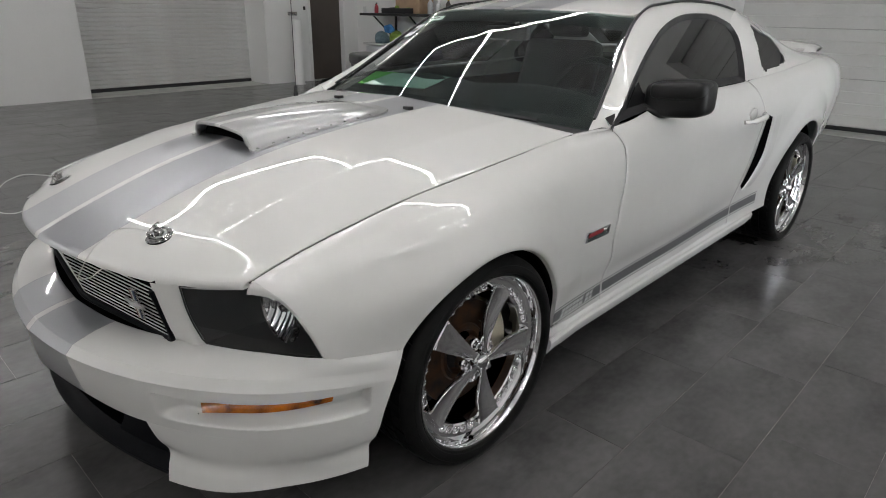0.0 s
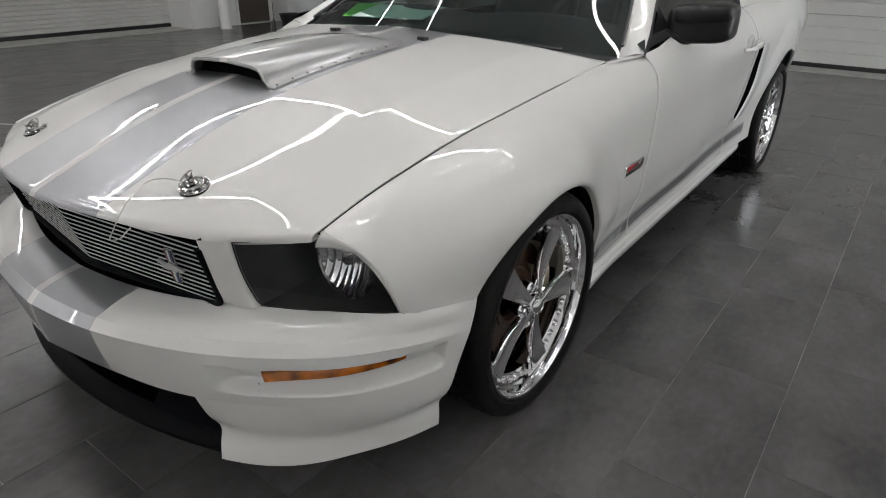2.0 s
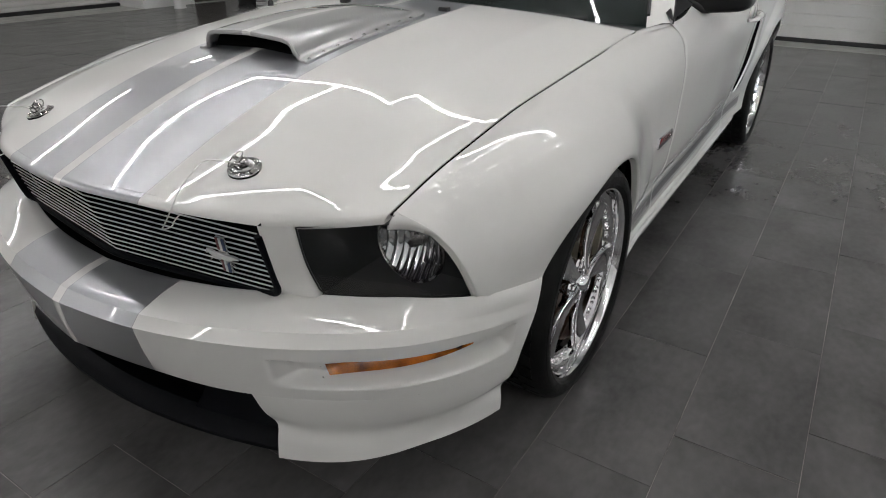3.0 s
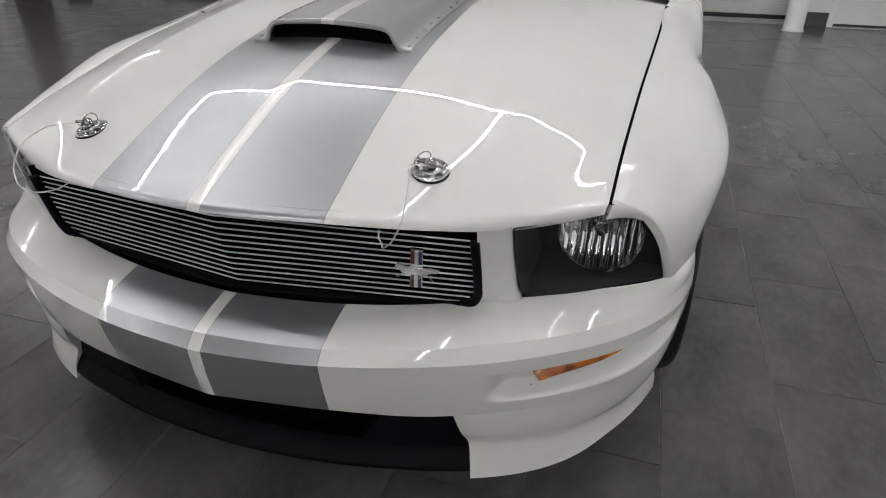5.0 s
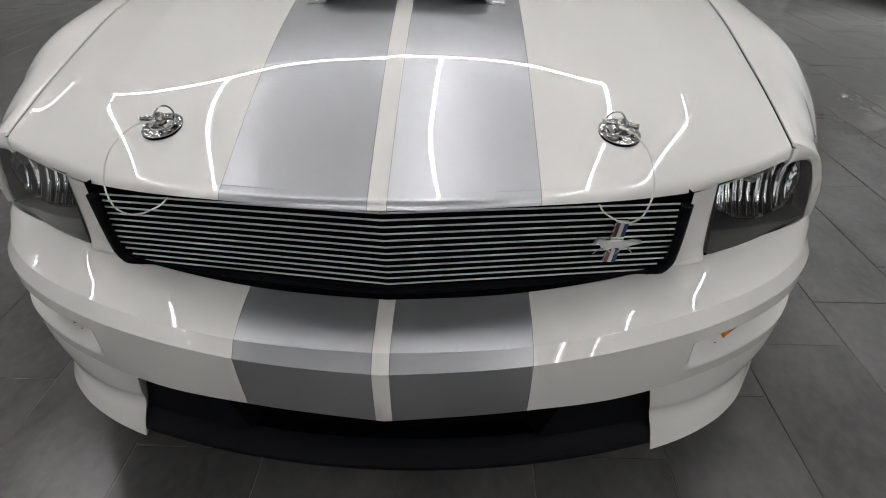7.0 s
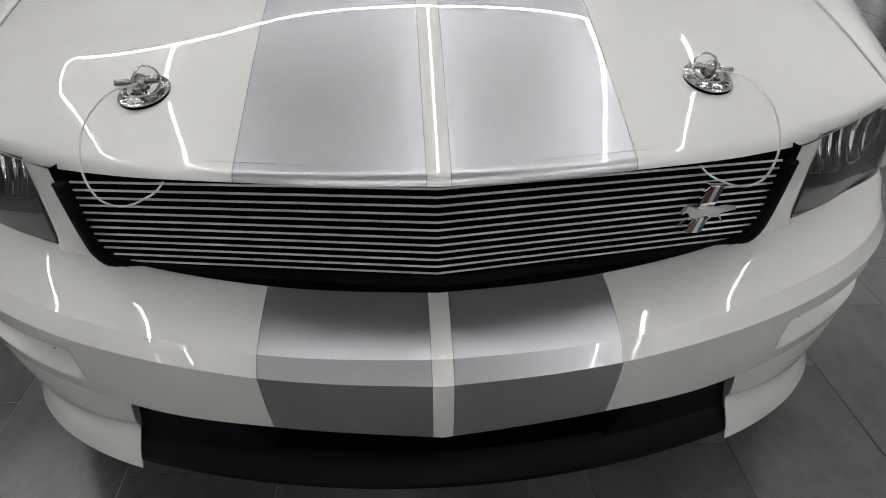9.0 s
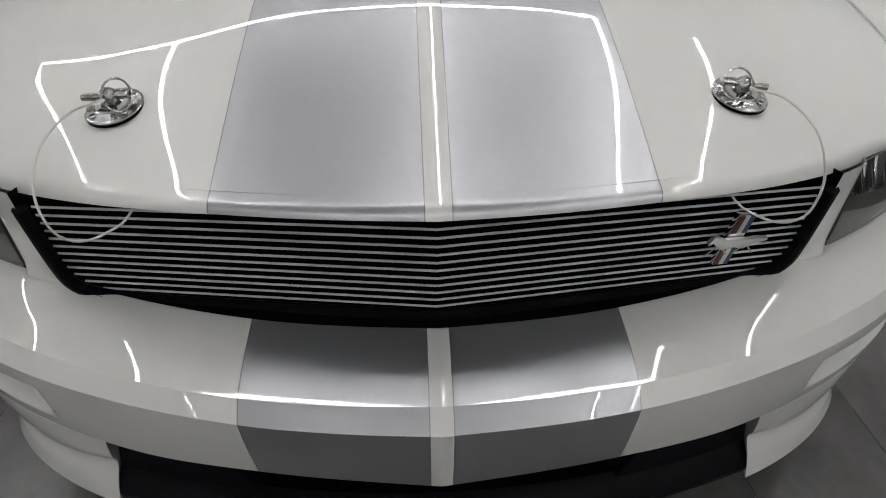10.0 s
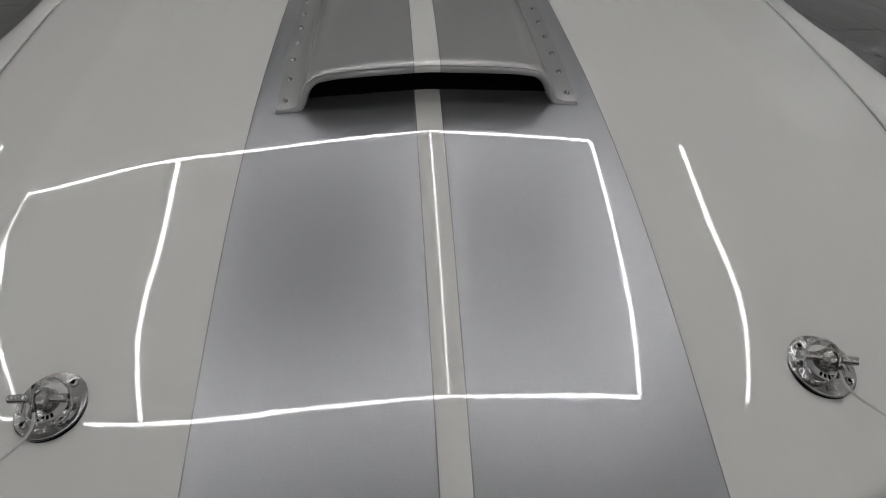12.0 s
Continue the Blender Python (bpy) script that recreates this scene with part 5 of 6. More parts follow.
        nut = lathe([(-0.022, 0.0), (-0.022, 0.007), (-0.026, 0.0095), (-0.034, 0.0105), (-0.055, 0.0105)], 6)
        part("lug_nut", moved(nut, place @ rot2 @ Matrix.Translation((0, 0.052, 0))), CHROME, w, "chrome lug nut", 20)
        seat = lathe([(-0.036, 0.011), (-0.032, 0.016), (-0.036, 0.020), (-0.06, 0.021)], 20)
        part("lug_seat", moved(seat, place @ rot2 @ Matrix.Translation((0, 0.052, 0))), CHROME, w)
        for d in (-17.6, -8.8, 0, 8.8, 17.6):
            rot3 = Matrix.Rotation(a + radians(36 + d), 4, "X")
            riv = lathe([(-0.034, 0.0), (-0.0345, 0.004), (-0.037, 0.0062), (-0.048, 0.0066)], 12)
            part("rim_bolt", moved(riv, place @ rot3 @ Matrix.Translation((0, 0.221, 0))), CHROME, w, "", 40)
            cup = lathe([(-0.046, 0.009), (-0.036, 0.0092), (-0.0345, 0.0105), (-0.037, 0.0122), (-0.05, 0.0125)], 16)
            part("bolt_pocket", moved(cup, place @ rot3 @ Matrix.Translation((0, 0.220, 0))), CHROME, w, "", 40)
    part("hub_cap", tip(lathe([(-0.004, 0.0), (-0.005, 0.014), (-0.010, 0.021), (-0.018, 0.024), (-0.03, 0.026), (-0.06, 0.033)], 32)), CHROME, w, "domed chrome centre cap", 40)
    part("brake_disc", tip(lathe([(-0.105, 0.06), (-0.092, 0.07), (-0.090, 0.085), (-0.097, 0.09), (-0.097, 0.160), (-0.118, 0.160), (-0.118, 0.06)], 64)), RUST, w, "lightly rusted brake disc", 30)
    cal = lathe([(-0.070, 0.105), (-0.066, 0.12), (-0.066, 0.158), (-0.078, 0.172), (-0.14, 0.172), (-0.14, 0.105), (-0.070, 0.105)], 14, "x", radians(-10), radians(62))
    part("brake_caliper", tip(cal), CALIPER, w, "cream brake caliper", 30)
    return w


for s in (1, -1):
    wheel(AXLE_F, s, 0.870, 67)
    wheel(AXLE_R, s, 0.872, 30)

# ---------------------------------------------------------------- cabin
tub = bmesh.new()
for lo_c, hi_c in (((-0.78, 1.45, 0.28), (0.78, 3.6, 0.32)), ((-0.76, 1.55, 0.30), (-0.72, 3.6, 0.88)), ((0.72, 1.55, 0.30), (0.76, 3.6, 0.88)), ((-0.74, 3.5, 0.30), (0.74, 3.56, 0.98)), ((-0.66, 1.15, 0.30), (0.66, 1.2, 0.82))):
    box(tub, lo_c, hi_c)
part("cabin_tub", tub, CABIN, car, "black carpeted cabin floor", smooth=False)
part("parcel_shelf", boxed((-0.60, 3.45, 0.95), (0.60, 3.88, 0.985), 0.01), CABIN, car)
dash = loft([[(0, 1.40, 0.895), (0.4, 1.43, 0.89), (0.72, 1.50, 0.865)], [(0, 1.60, 0.945), (0.4, 1.61, 0.955), (0.72, 1.62, 0.92)], [(0, 1.80, 0.95), (0.4, 1.79, 0.97), (0.74, 1.76, 0.93)], [(0, 1.87, 0.90), (0.4, 1.86, 0.92), (0.75, 1.83, 0.88)], [(0, 1.88, 0.70), (0.4, 1.86, 0.70), (0.76, 1.82, 0.68)]], 24, 24)
part("dashboard", orient(sheet(both([dash])), CAR_UP), CABIN, car, "black dashboard", 60)
ringp = [tuple(Matrix.Translation((0.37, 2.02, 0.90)) @ pose(0, 0, 0, 62, 0, 0) @ Vector((0.185 * math.cos(a), 0.185 * math.sin(a), 0))) for a in np.linspace(0, 2 * math.pi, 25)]
sw = part("steering_wheel", tube(ringp, 0.015, 8, 60), LEATHER, car, "black leather steering wheel", 60)
part("hub", moved(boxed((-0.09, -0.06, -0.03), (0.09, 0.05, 0.02), 0.02), Matrix.Translation((0.37, 2.02, 0.90)) @ pose(0, 0, 0, 62, 0, 0)), CABIN, sw)
for a in (0, 180, 270):
    part("wheel_spoke", tube([(0.37, 2.02, 0.90), tuple(Matrix.Translation((0.37, 2.02, 0.90)) @ pose(0, 0, 0, 62, 0, 0) @ Vector((0.18 * math.cos(radians(a)), 0.18 * math.sin(radians(a)), 0)))], 0.012, 6), ALU, sw)


def cushion(lo_c, hi_c, m, r=0.05):
    return moved(boxed(lo_c, hi_c, r), m)


for s in (1, -1):
    m = Matrix.Translation((s * 0.37, 2.55, 0.45))
    seat = part("seat", cushion((-0.25, -0.28, 0), (0.25, 0.25, 0.16), m), LEATHER, car, "black leather front seat", 60)
    back_m = m @ Matrix.Translation((0, 0.24, 0.10)) @ pose(0, 0, 0, -20, 0, 0)
    part("backrest", cushion((-0.25, -0.07, 0), (0.25, 0.07, 0.58), back_m, 0.06), LEATHER, seat, "", 60)
    part("headrest", cushion((-0.13, -0.06, 0.60), (0.13, 0.05, 0.79), back_m, 0.05), LEATHER, seat, "", 60)
    part("rear_seat", cushion((-0.28, 0, 0), (0.28, 0.12, 0.50), Matrix.Translation((s * 0.32, 3.22, 0.48)) @ pose(0, 0, 0, -22, 0, 0)), LEATHER, car, "black leather rear seat", 60)
part("rear_view_mirror", boxed((-0.12, 1.93, 1.135), (0.12, 1.97, 1.195), 0.015), BLACK_TRIM, car, "black rear-view mirror")
part("headliner", sheet(both([loft([ROOF_MID, ROOF_A, ROOF_B], 20, 12) - np.array((0, 0, 0.025))])), CABIN, car, "", 60)
under_g = np.array([[(x * w, y, 0.19) for x in (-1, 0, 1)] for y, w in ((0.12, 0.42), (0.45, 0.60), (1.2, 0.60), (2.4, 0.72), (3.0, 0.60), (4.5, 0.60))])
part("underbody", sheet([under_g]), BLACK_GAP, car)
part("firewall", boxed((-0.44, 0.20, 0.20), (0.44, 0.24, 0.64)), BLACK_GAP, car, smooth=False)


# ---------------------------------------------------------------- the room
X0, X1, Y0, Y1, H = -8.1, 4.1, -6.5, 7.60, CEILING


def structure(name, bm, mat, label, smooth=False):
    ob = part(name, bm, mat, None, label, 30, smooth)
    return tagged(ob, label, "structure", "", "structure")


structure("wall_front", boxed((X0 - 1.2, Y0 - 0.2, 0), (X1 + 0.2, Y0, H)), WALL_WHITE, "white painted showroom wall")
GLASS_DOOR = (3.95, 4.95, 2.1)
bm = bmesh.new()
box(bm, (X1, Y0, 0), (X1 + 0.2, GLASS_DOOR[0], H)), box(bm, (X1, GLASS_DOOR[1], 0), (X1 + 0.2, Y1 + 0.6, H)), box(bm, (X1, GLASS_DOOR[0], GLASS_DOOR[2]), (X1 + 0.2, GLASS_DOOR[1], H))
structure("wall_east", bm, WALL_WHITE, "white painted showroom wall")
d = thing("door_3", (X1 + 0.1, 4.45, 0), "glazed entrance door letting in daylight", "door", "", "structure")
for lo, hi in (((X1 + 0.05, 3.95, 0), (X1 + 0.1, 4.01, 2.1)), ((X1 + 0.05, 4.89, 0), (X1 + 0.1, 4.95, 2.1)), ((X1 + 0.05, 3.95, 2.02), (X1 + 0.1, 4.95, 2.1)), ((X1 + 0.05, 3.95, 0), (X1 + 0.1, 4.95, 0.1))):
    part("door_frame", boxed(lo, hi, 0.004), ALU, d, "aluminium door frame")
part("pane", boxed((X1 + 0.07, 4.01, 0.1), (X1 + 0.078, 4.89, 2.02)), LENS, d, "clear glass pane", smooth=False).visible_shadow = False
structure("backdrop", boxed((X1 + 0.6, 3.0, -0.1), (X1 + 0.65, 5.9, 2.6)), DAYLIGHT, "bright daylight outside the door")
structure("ceiling", boxed((X0 - 1.2, Y0 - 0.2, H), (X1 + 0.2, Y1 + 1.2, H + 0.15)), CEIL, "pale painted ceiling")
# west wall with a recessed roller shutter and a brown door
DW0, DW1, DWH = 2.74, 5.62, 3.0
bm = bmesh.new()
box(bm, (X0 - 0.65, Y0, 0), (X0, DW0, H)), box(bm, (X0 - 0.65, DW1, 0), (X0, 6.54, H)), box(bm, (X0 - 0.65, 7.27, 0), (X0, Y1 + 0.3, H))
box(bm, (X0 - 0.65, DW0, DWH), (X0, DW1, H)), box(bm, (X0 - 0.65, 6.54, 2.1), (X0, 7.27, H))
structure("wall_west", bm, WALL, "grey-white painted wall")
structure("threshold", boxed((X0 - 0.75, DW0, -0.02), (X0 + 0.02, DW1, 0.006)), CONCRETE, "pale concrete door threshold")
shutter = thing("roller_shutter", (X0 - 0.62, (DW0 + DW1) / 2, 0), "closed off-white roller shutter with horizontal slats", "shutter")
prof = [(0.0, 0.0), (0.010, 0.006), (0.012, 0.03), (0.010, 0.056), (0.0, 0.062), (-0.006, 0.064)]
slat = bpy.data.meshes.new("slat")
g = np.array([[(X0 - 0.62 + a, y, b) for a, b in prof] for y in (DW0, DW1)])
b_ = orient(sheet([g]), lambda c: Vector((1, 0, 0)))
b_.to_mesh(slat), b_.free()
slat.materials.append(SHUTTER)
for i in range(46):
    o = new("slat", slat)
    o.location = (0, 0, 0.06 + 0.064 * i)
    o.parent, o.matrix_parent_inverse = shutter, shutter.matrix_basis.inverted()
part("bottom_seal", boxed((X0 - 0.64, DW0, 0.0), (X0 - 0.60, DW1, 0.058), 0.01), BLACK_TRIM, shutter, "black rubber bottom seal")
part("shutter_backing", boxed((X0 - 0.70, DW0, 0.0), (X0 - 0.64, DW1, DWH)), SHUTTER, shutter, smooth=False)
d = thing("door_1", (X0 - 0.1, 6.9, 0), "closed plain brown service door", "door", "", "structure")
part("leaf", boxed((X0 - 0.14, 6.55, 0.01), (X0 - 0.10, 7.26, 2.09), 0.004), BROWN_DOOR, d, "flat brown painted door leaf")
for lo, hi in (((X0 - 0.12, 6.49, 0), (X0 + 0.015, 6.545, 2.15)), ((X0 - 0.12, 7.265, 0), (X0 + 0.015, 7.32, 2.15)), ((X0 - 0.12, 6.49, 2.10), (X0 + 0.015, 7.32, 2.15))):
    part("door_frame", boxed(lo, hi, 0.004), WALL, d, "painted door frame")
structure("threshold", boxed((X0 - 0.14, 6.55, -0.02), (X0 + 0.03, 7.26, 0.008)), CONCRETE, "concrete door sill")


def bollard(x, y, r=0.085, h=1.07):
    t = thing("bollard", (x, y, 0), "white painted round steel bollard on the floor", "bollard", "bollards")
    prof = [(0, r), (h - 0.03, r), (h - 0.01, r * 0.8), (h, 0)]
    part("post", moved(lathe(prof, 32, "z"), Matrix.Translation((x, y, 0))), WALL, t, "", 50)
    part("collar", moved(lathe([(0, r + 0.012), (0.008, r + 0.012), (0.012, r)], 32, "z"), Matrix.Translation((x, y, 0))), WALL, t, "", 30)


bollard(X0 + 0.32, 6.03)
bollard(2.16, 7.20, 0.10)
plate = thing("wall_plate", (X0, 6.18, 1.16), "small grey metal wall plate", "plate")
part("cover", boxed((X0 - 0.005, 6.08, 1.12), (X0 + 0.02, 6.26, 1.18), 0.005), DULL_CHROME, plate)
bell = thing("wall_button", (X0, 6.42, 1.25), "small black push button on the wall", "button")
part("cap", boxed((X0 - 0.005, 6.40, 1.21), (X0 + 0.015, 6.44, 1.27), 0.006), BLACK_TRIM, bell)
# north wall with sectional doors
NB = [(-1.2, 2.24, 3.2, 0.42)]
bm = bmesh.new()
box(bm, (X0 - 0.2, Y1, 0), (-1.2, Y1 + 0.6, H)), box(bm, (2.24, Y1, 0), (2.62, Y1 + 0.6, H)), box(bm, (3.77, Y1, 0), (X1 + 0.2, Y1 + 0.6, H))
box(bm, (-1.2, Y1, 3.2), (2.24, Y1 + 0.6, H)), box(bm, (2.62, Y1, 2.12), (3.77, Y1 + 0.6, H))
structure("wall_north", bm, WALL_WHITE, "white painted wall between garage doors")
for x0, x1, h, deep in NB:
    gd = thing("garage_door", ((x0 + x1) / 2, Y1 + deep, 0), "closed white sectional garage door with ribbed panels", "garage door", "garage doors")
    n = 6
    for i in range(n):
        z0, z1 = 0.05 + i * (h - 0.05) / n, 0.05 + (i + 1) * (h - 0.05) / n
        prof = [(0.008, z0 + 0.001), (0.0, z0 + 0.006)]
        for q in range(1, 4):
            zq = z0 + (z1 - z0) * q / 4
            prof += [(0.0, zq - 0.006), (0.006, zq), (0.0, zq + 0.006)]
        prof += [(0.0, z1 - 0.006), (0.008, z1 - 0.001)]
        g = np.array([[(x, Y1 + deep + a, b) for a, b in prof] for x in (x0, x1)])
        part("panel", orient(sheet([g]), lambda c: Vector((0, -1, 0))), SHUTTER, gd, "", 20)
    part("door_seal", boxed((x0, Y1 + deep - 0.005, 0.0), (x1, Y1 + deep + 0.03, 0.05), 0.01), BLACK_TRIM, gd, "black rubber seal")
    part("door_back", boxed((x0, Y1 + deep + 0.03, 0.0), (x1, Y1 + deep + 0.08, h)), BLACK_GAP, gd, smooth=False)
structure("baseboard", boxed((2.27, Y1 - 0.012, 0), (2.56, Y1 - 0.001, 0.15), 0.003), DARK_BASE, "dark tile baseboard")
structure("baseboard", boxed((3.84, Y1 - 0.012, 0), (X1 - 0.014, Y1 - 0.001, 0.15), 0.003), DARK_BASE, "dark tile baseboard")
structure("baseboard", boxed((X1 - 0.012, Y0 + 0.01, 0), (X1 - 0.001, GLASS_DOOR[0] - 0.06, 0.15), 0.003), DARK_BASE, "dark tile baseboard")
structure("baseboard", boxed((X1 - 0.012, GLASS_DOOR[1] + 0.06, 0), (X1 - 0.001, Y1 - 0.014, 0.15), 0.003), DARK_BASE, "dark tile baseboard")
d = thing("door_2", (3.2, Y1 + 0.05, 0), "closed white service door in the wall", "door", "", "structure")
part("leaf", boxed((2.63, Y1 + 0.06, 0.03), (3.76, Y1 + 0.10, 2.11), 0.004), WALL_WHITE, d, "flat white door leaf")
part("door_sweep", boxed((2.63, Y1 + 0.05, 0.006), (3.76, Y1 + 0.09, 0.028), 0.004), BLACK_TRIM, d, "black door sweep")
for lo, hi in (((2.56, Y1 - 0.015, 0), (2.625, Y1 + 0.12, 2.18)), ((3.765, Y1 - 0.015, 0), (3.83, Y1 + 0.12, 2.18)), ((2.56, Y1 - 0.015, 2.115), (3.83, Y1 + 0.12, 2.18))):
    part("door_frame", boxed(lo, hi, 0.004), WALL_WHITE, d, "white door frame")
structure("threshold", boxed((2.63, Y1 - 0.03, -0.02), (3.76, Y1 + 0.12, 0.005)), ENAMEL_WHITE, "white door threshold")
structure("baseboard", boxed((X0 + 0.05, Y1 - 0.012, 0), (-1.25, Y1 - 0.001, 0.13), 0.003), DARK_BASE, "dark tile baseboard")
structure("apron", boxed((-1.2, Y1 + 0.01, -0.02), (2.24, Y1 + 0.6, 0.004)), CONCRETE, "concrete garage door apron")

# work corner by the north wall
bench = thing("wall_bench", (-6.2, 7.35, 1.14), "black steel work shelf on wall brackets", "shelf")
part("top", boxed((-7.35, 7.05, 1.135), (-4.9, Y1, 1.175), 0.006), STEEL_BLACK, bench)
for x in (-7.0, -6.1, -5.2):
    part("bracket", tube([(x, 7.08, 1.13), (x, Y1 - 0.01, 0.72)], 0.014, 6), STEEL_BLACK, bench)
    part("upright", boxed((x - 0.015, Y1 - 0.03, 0.66), (x + 0.015, Y1, 1.14)), STEEL_BLACK, bench, smooth=False)


def bottle(x, y, z, h, r, mat, cap, label, name="bottle"):
    t = thing(name, (x, y, z), label, "bottle", "bottles on the bench")
    part("body", moved(lathe([(0, 0), (0, r * 0.9), (0.01, r), (h * 0.62, r), (h * 0.8, r * 0.42), (h * 0.88, r * 0.38), (h * 0.88, 0)], 16, "z"), Matrix.Translation((x, y, z))), mat, t)
    part("cap", moved(lathe([(h * 0.86, r * 0.45), (h, r * 0.42), (h, 0)], 12, "z"), Matrix.Translation((x, y, z))), cap, t)


bottle(-5.85, 7.3, 1.175, 0.26, 0.045, PLASTIC_CLEAR, RED_PLASTIC, "clear spray bottle with a red cap on the bench")
bottle(-5.72, 7.35, 1.175, 0.22, 0.05, ENAMEL_WHITE, ENAMEL_WHITE, "white plastic bottle on the bench")
bottle(-5.45, 7.3, 1.175, 0.24, 0.04, BROWN_DOOR, material("yellow_cap", (0.7, 0.5, 0.05), 0.4), "brown bottle with a yellow cap on the bench")
bottle(-7.12, 7.25, 1.175, 0.17, 0.03, RED_PLASTIC, BLACK_TRIM, "red spray bottle on the bench")
bottle(-7.22, 7.32, 1.175, 0.15, 0.028, RED_PLASTIC, BLACK_TRIM, "small red bottle on the bench")
carton = thing("carton", (-6.25, 7.35, 1.175), "open cardboard carton on the bench", "box")
for lo, hi in (((-6.55, 7.18, 1.176), (-5.98, 7.20, 1.44)), ((-6.55, 7.48, 1.176), (-5.98, 7.50, 1.46)), ((-6.55, 7.2, 1.176), (-6.53, 7.48, 1.45)), ((-6.0, 7.2, 1.176), (-5.98, 7.48, 1.45)), ((-6.55, 7.18, 1.176), (-5.98, 7.5, 1.19))):
    part("flap", boxed(lo, hi, 0.002), CARDBOARD, carton)
tray = thing("tool_tray", (-6.65, 7.25, 1.175), "black tray of tools on the bench", "tray")
part("tray_base", boxed((-6.85, 7.12, 1.176), (-6.1, 7.16, 1.26), 0.01), BLACK_TRIM, tray)
for i in range(5):
    part("tool", boxed((-6.83 + 0.14 * i, 7.16, 1.176), (-6.75 + 0.14 * i, 7.3, 1.24 + 0.03 * (i % 3)), 0.008), BLACK_TRIM if i % 2 else CLOTH_GREEN, tray)
drawers = thing("drawer_unit", (-6.75, 7.3, 0), "milky plastic drawer unit on the floor", "drawers")
for i in range(3):
    part("drawer", boxed((-7.2, 7.05, 0.06 + 0.2 * i), (-6.3, 7.5, 0.24 + 0.2 * i), 0.02), PLASTIC_CLEAR, drawers)
part("drawer_top", boxed((-7.24, 7.02, 0.66), (-6.26, 7.54, 0.69), 0.01), ENAMEL_WHITE, drawers)
part("drawer_base", boxed((-7.2, 7.05, 0.0), (-6.3, 7.5, 0.05), 0.01), ENAMEL_WHITE, drawers)


def rag(x, y, z, r, mat, label):
    rng = random.Random(int(x * 1000) + int(z * 100))
    bm = bmesh.new()
    bmesh.ops.create_icosphere(bm, subdivisions=3, radius=r)
    for v in bm.verts:
        k = 1 + 0.35 * noise.noise(v.co * (4 / r * 0.25) + Vector((x, z, 0)) * 3) + 0.1 * rng.random()
        v.co *= k
        v.co.z = max(v.co.z, -r * 0.55)
    ob = part("rag", moved(bm, Matrix.Translation((x, y, z + r * 0.55))), mat, None, label, 60)
    return tagged(ob, label, "rag", "rags")


rag(-6.98, 7.25, 0.69, 0.12, CLOTH_DARK, "crumpled patterned blue cloth on the drawers")
rag(-6.62, 7.25, 0.69, 0.13, CLOTH_GREEN, "crumpled green cloth on the drawers")
rag(-6.85, 7.3, 0.86, 0.09, CLOTH_BLUE, "crumpled blue cloth on top of rags")
basket = thing("basket", (-7.55, 7.25, 0), "low black plastic basket on the floor", "basket")
part("basket_wall", moved(lathe([(0.0, 0.0), (0.0, 0.17), (0.16, 0.21), (0.17, 0.225), (0.16, 0.2), (0.02, 0.16)], 24, "z"), Matrix.Translation((-7.55, 7.22, 0.0))), BLACK_TRIM, basket)
sock = thing("wall_socket", (-7.85, 7.6, 0.45), "small white wall socket cover", "socket")
part("cover", boxed((-7.72, Y1 - 0.012, 0.42), (-7.64, Y1 - 0.001, 0.54), 0.003), ENAMEL_WHITE, sock)
sw_ = thing("wall_switch", (-7.8, 7.6, 1.2), "small white wall switch cover", "switch")
part("cover", boxed((-7.90, Y1 - 0.012, 1.16), (-7.82, Y1 - 0.001, 1.28), 0.003), ENAMEL_WHITE, sw_)

# papers seen through the windscreen
pap = thing("paper", (-0.45, 1.62, 0.96), "printed sheets lying on the dashboard", "paper")
part("sheet", moved(boxed((-0.16, -0.11, 0), (0.16, 0.11, 0.003)), Matrix.Translation((-0.28, 1.60, 0.958)) @ pose(0, 0, 0, 8, 0, 12)), MINT, pap, smooth=False)
part("green_sheet", moved(boxed((-0.09, -0.10, 0), (0.09, 0.10, 0.003)), Matrix.Translation((-0.47, 1.63, 0.952)) @ pose(0, 0, 0, 10, 0, 25)), GREEN_PAPER, pap, smooth=False)


def on_screen(u0, u1, v0, v1, lift=0.004):
    g = loft([WS_BOT, WS_MID, WS_TOP], 60, 60)
    rows = []
    for v in np.linspace(v0, v1, 4):
        rows.append([g[int(v * 59), int(u * 59)] * np.array((-1, 1, 1)) + np.array((0, -lift * 0.5, lift)) for u in np.linspace(u0, u1, 6)])
    return sheet([np.array(rows)])


st = part("window_sticker", on_screen(0.83, 0.965, 0.68, 0.84), PAPER, None, "white printed sticker on the windscreen")
tagged(st, "white printed sticker on the windscreen", "sticker")
part("print_bar", on_screen(0.86, 0.94, 0.73, 0.79, 0.0055), INK, st)
st = part("window_sticker", on_screen(0.64, 0.82, 0.865, 0.93), MINT, None, "pale green sticker on the windscreen")
tagged(st, "pale green sticker on the windscreen", "sticker")
part("print_bar", on_screen(0.68, 0.78, 0.885, 0.91, 0.0055), INK, st)

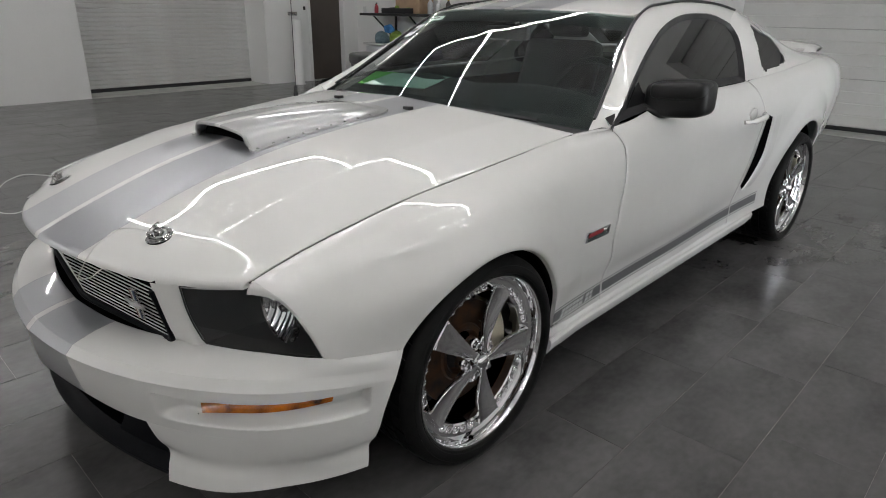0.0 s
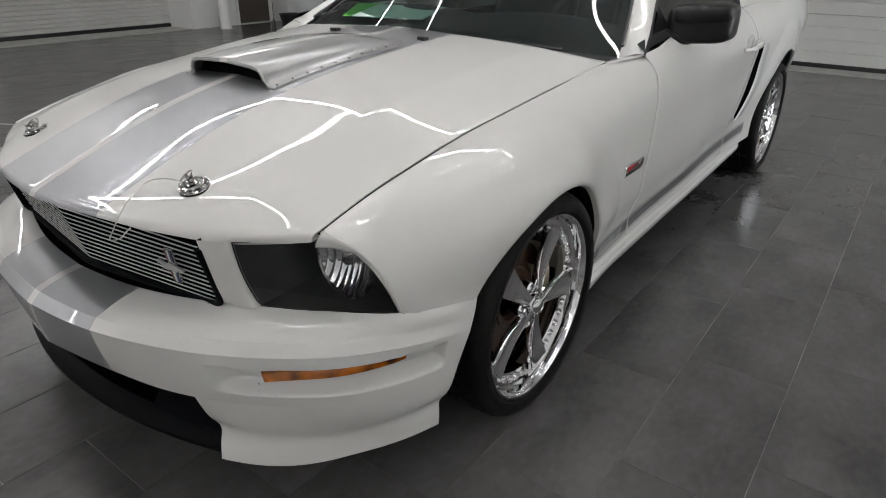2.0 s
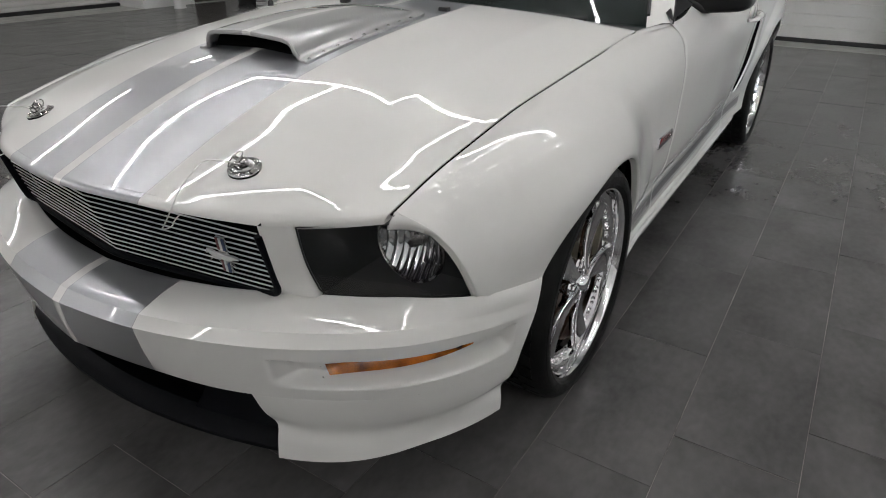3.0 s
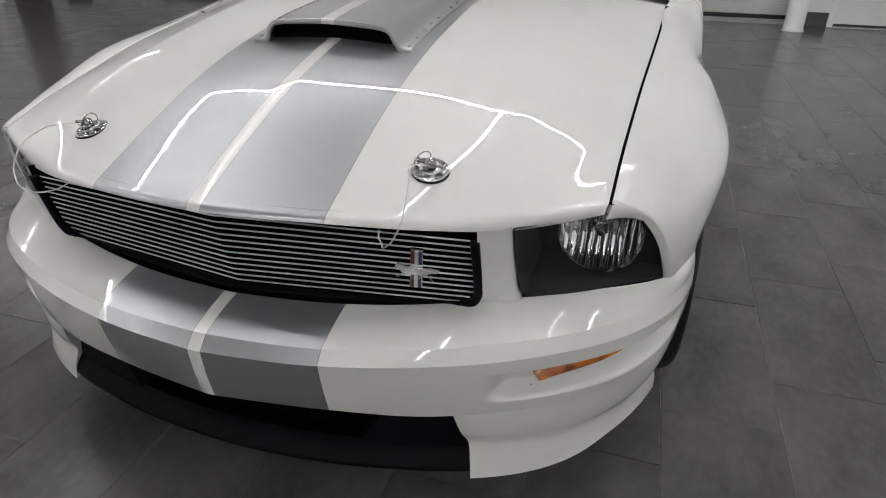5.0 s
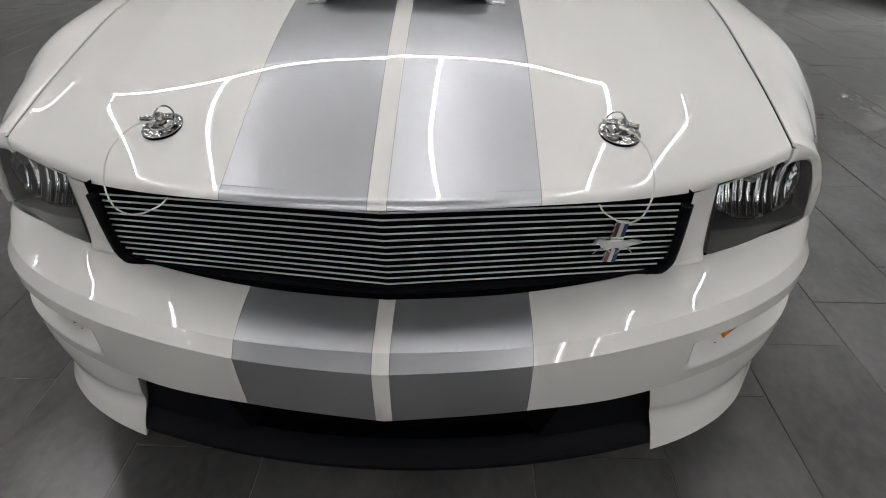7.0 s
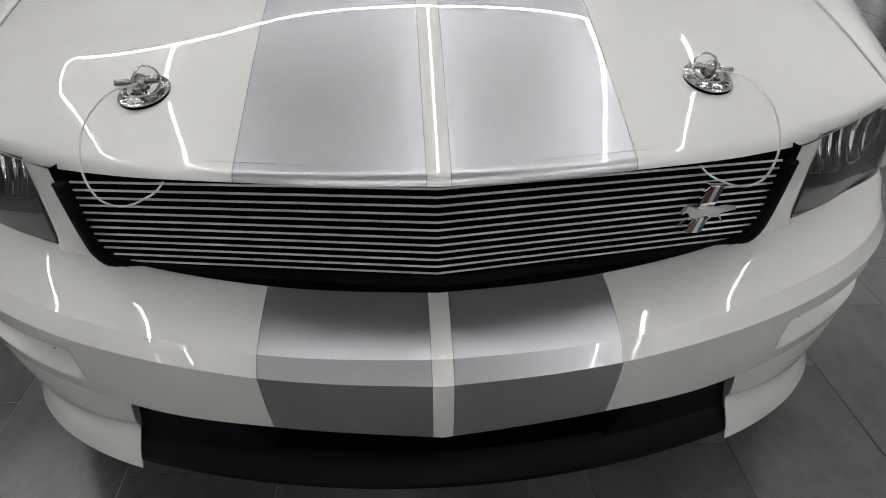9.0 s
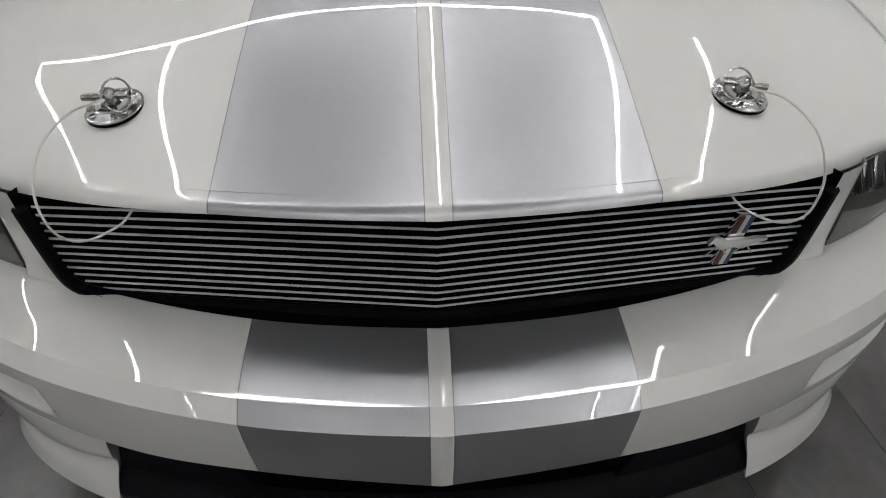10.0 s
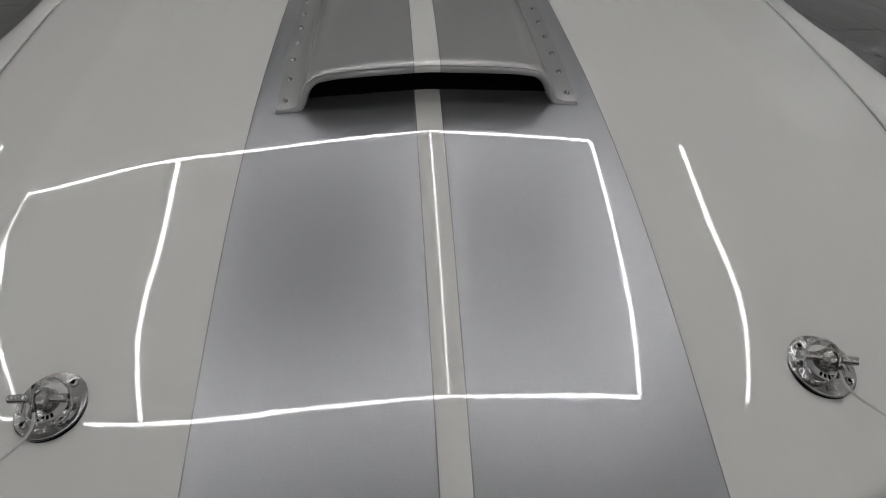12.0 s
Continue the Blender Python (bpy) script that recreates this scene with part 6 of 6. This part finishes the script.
# ---------------------------------------------------------------- ceiling light strips
def strip(x0, y0, x1, y1):
    t = thing("ceiling_light", ((x0 + x1) / 2, (y0 + y1) / 2, STRIP_Z), "long white linear ceiling light", "ceiling light", "linear ceiling lights")
    L = math.hypot(x1 - x0, y1 - y0)
    m = Matrix.Translation(((x0 + x1) / 2, (y0 + y1) / 2, STRIP_Z)) @ Matrix.Rotation(math.atan2(y1 - y0, x1 - x0), 4, "Z")
    part("diffuser", moved(boxed((-L / 2, -0.014, -0.010), (L / 2, 0.014, 0.008), 0.004), m), LED, t, smooth=False)
    part("housing", moved(boxed((-L / 2, -0.006, 0.009), (L / 2, 0.006, 0.030)), m), ENAMEL_WHITE, t, smooth=False)
    for e in (-L / 2 + 0.2, L / 2 - 0.2):
        part("hanger", moved(tube([(e, 0, 0.03), (e, 0, CEILING - STRIP_Z)], 0.003, 5), m), DULL_CHROME, t, smooth=False)


# wall signs: plain grey bars where large lettering stands
def sign(name, along, at, z, widths, h, east):
    t = thing(name, (at, along, z) if east else (along, at, z), "large grey wall lettering, drawn as plain bars", "sign", "wall signs")
    p = along
    for w in widths:
        if w > 0:
            for lo, hi in ((0.0, 0.47), (0.53, 1.0)):
                a = (at - 0.02, p, z + h * lo) if east else (p, at - 0.02, z + h * lo)
                b = (at - 0.001, p + w, z + h * hi) if east else (p + w, at - 0.001, z + h * hi)
                part("sign_bar", boxed(a, b), SIGN_GREY, t, smooth=False)
        p += abs(w) + 0.07


sign("wall_sign", -1.75, Y1, 3.42, (0.25, 0.25, 0.34, 0.34, 0.08, 0.25, -0.15, 0.28, 0.25, 0.25, 0.27), 0.42, False)
sign("wall_sign", 0.9, X1, 3.60, (0.25, 0.25, 0.34, 0.34, 0.08, 0.25, -0.15, 0.28, 0.25, 0.25, 0.27), 0.42, True)

for s_ in STRIPS:
    strip(*s_)

# ---------------------------------------------------------------- floor tiles
TW, TL = 0.2925, 0.598
structure("floor", boxed((X0 - 1.0, Y0 - 0.2, -0.12), (X1 + 0.2, Y1 + 1.0, -0.0022)), GROUT, "grout bed under dark slate-look tiles")
floor_ob = bpy.data.objects["floor"]
bm = boxed((0.0011, 0.0011, -0.02), (TW - 0.0011, TL - 0.0011, 0.0), 0.0010)
tile_me = bpy.data.meshes.new("tile")
bm.to_mesh(tile_me), bm.free()
tile_me.materials.append(TILE)
near, verts, faces = 0, [], []
cube_v = np.array([v.co[:] for v in tile_me.vertices])
cube_f = [list(p.vertices) for p in tile_me.polygons]
kx0, kx1 = math.floor((X0 + 0.01) / TW), math.ceil(X1 / TW)
for kx in range(kx0, kx1):
    x = -0.01 + kx * TW
    off = (1.155 + 0.1993 * (kx - 3)) % TL
    ky = math.floor((Y0 - off) / TL)
    while off + ky * TL < Y1:
        y = off + ky * TL
        ky += 1
        z = 0.0007 * math.sin(12.9 * kx + 78.2 * ky)
        if -1.0 < x < 2.3 and -0.3 < y < 3.9 and near < 300:
            o = new("tile", tile_me)
            o.location = (x, y, z)
            o.parent, near = floor_ob, near + 1
        elif x + TW < X1 + 0.2 and x > X0 - 0.3:
            n0 = len(verts)
            verts.extend((cube_v + (x, y, z)).tolist())
            faces.extend([[i + n0 for i in f] for f in cube_f])
far = part("tiles", (verts, [], faces), TILE, floor_ob, "dark grey rectangular slate-look tiles", smooth=False)
tagged(far, kind="stuff")
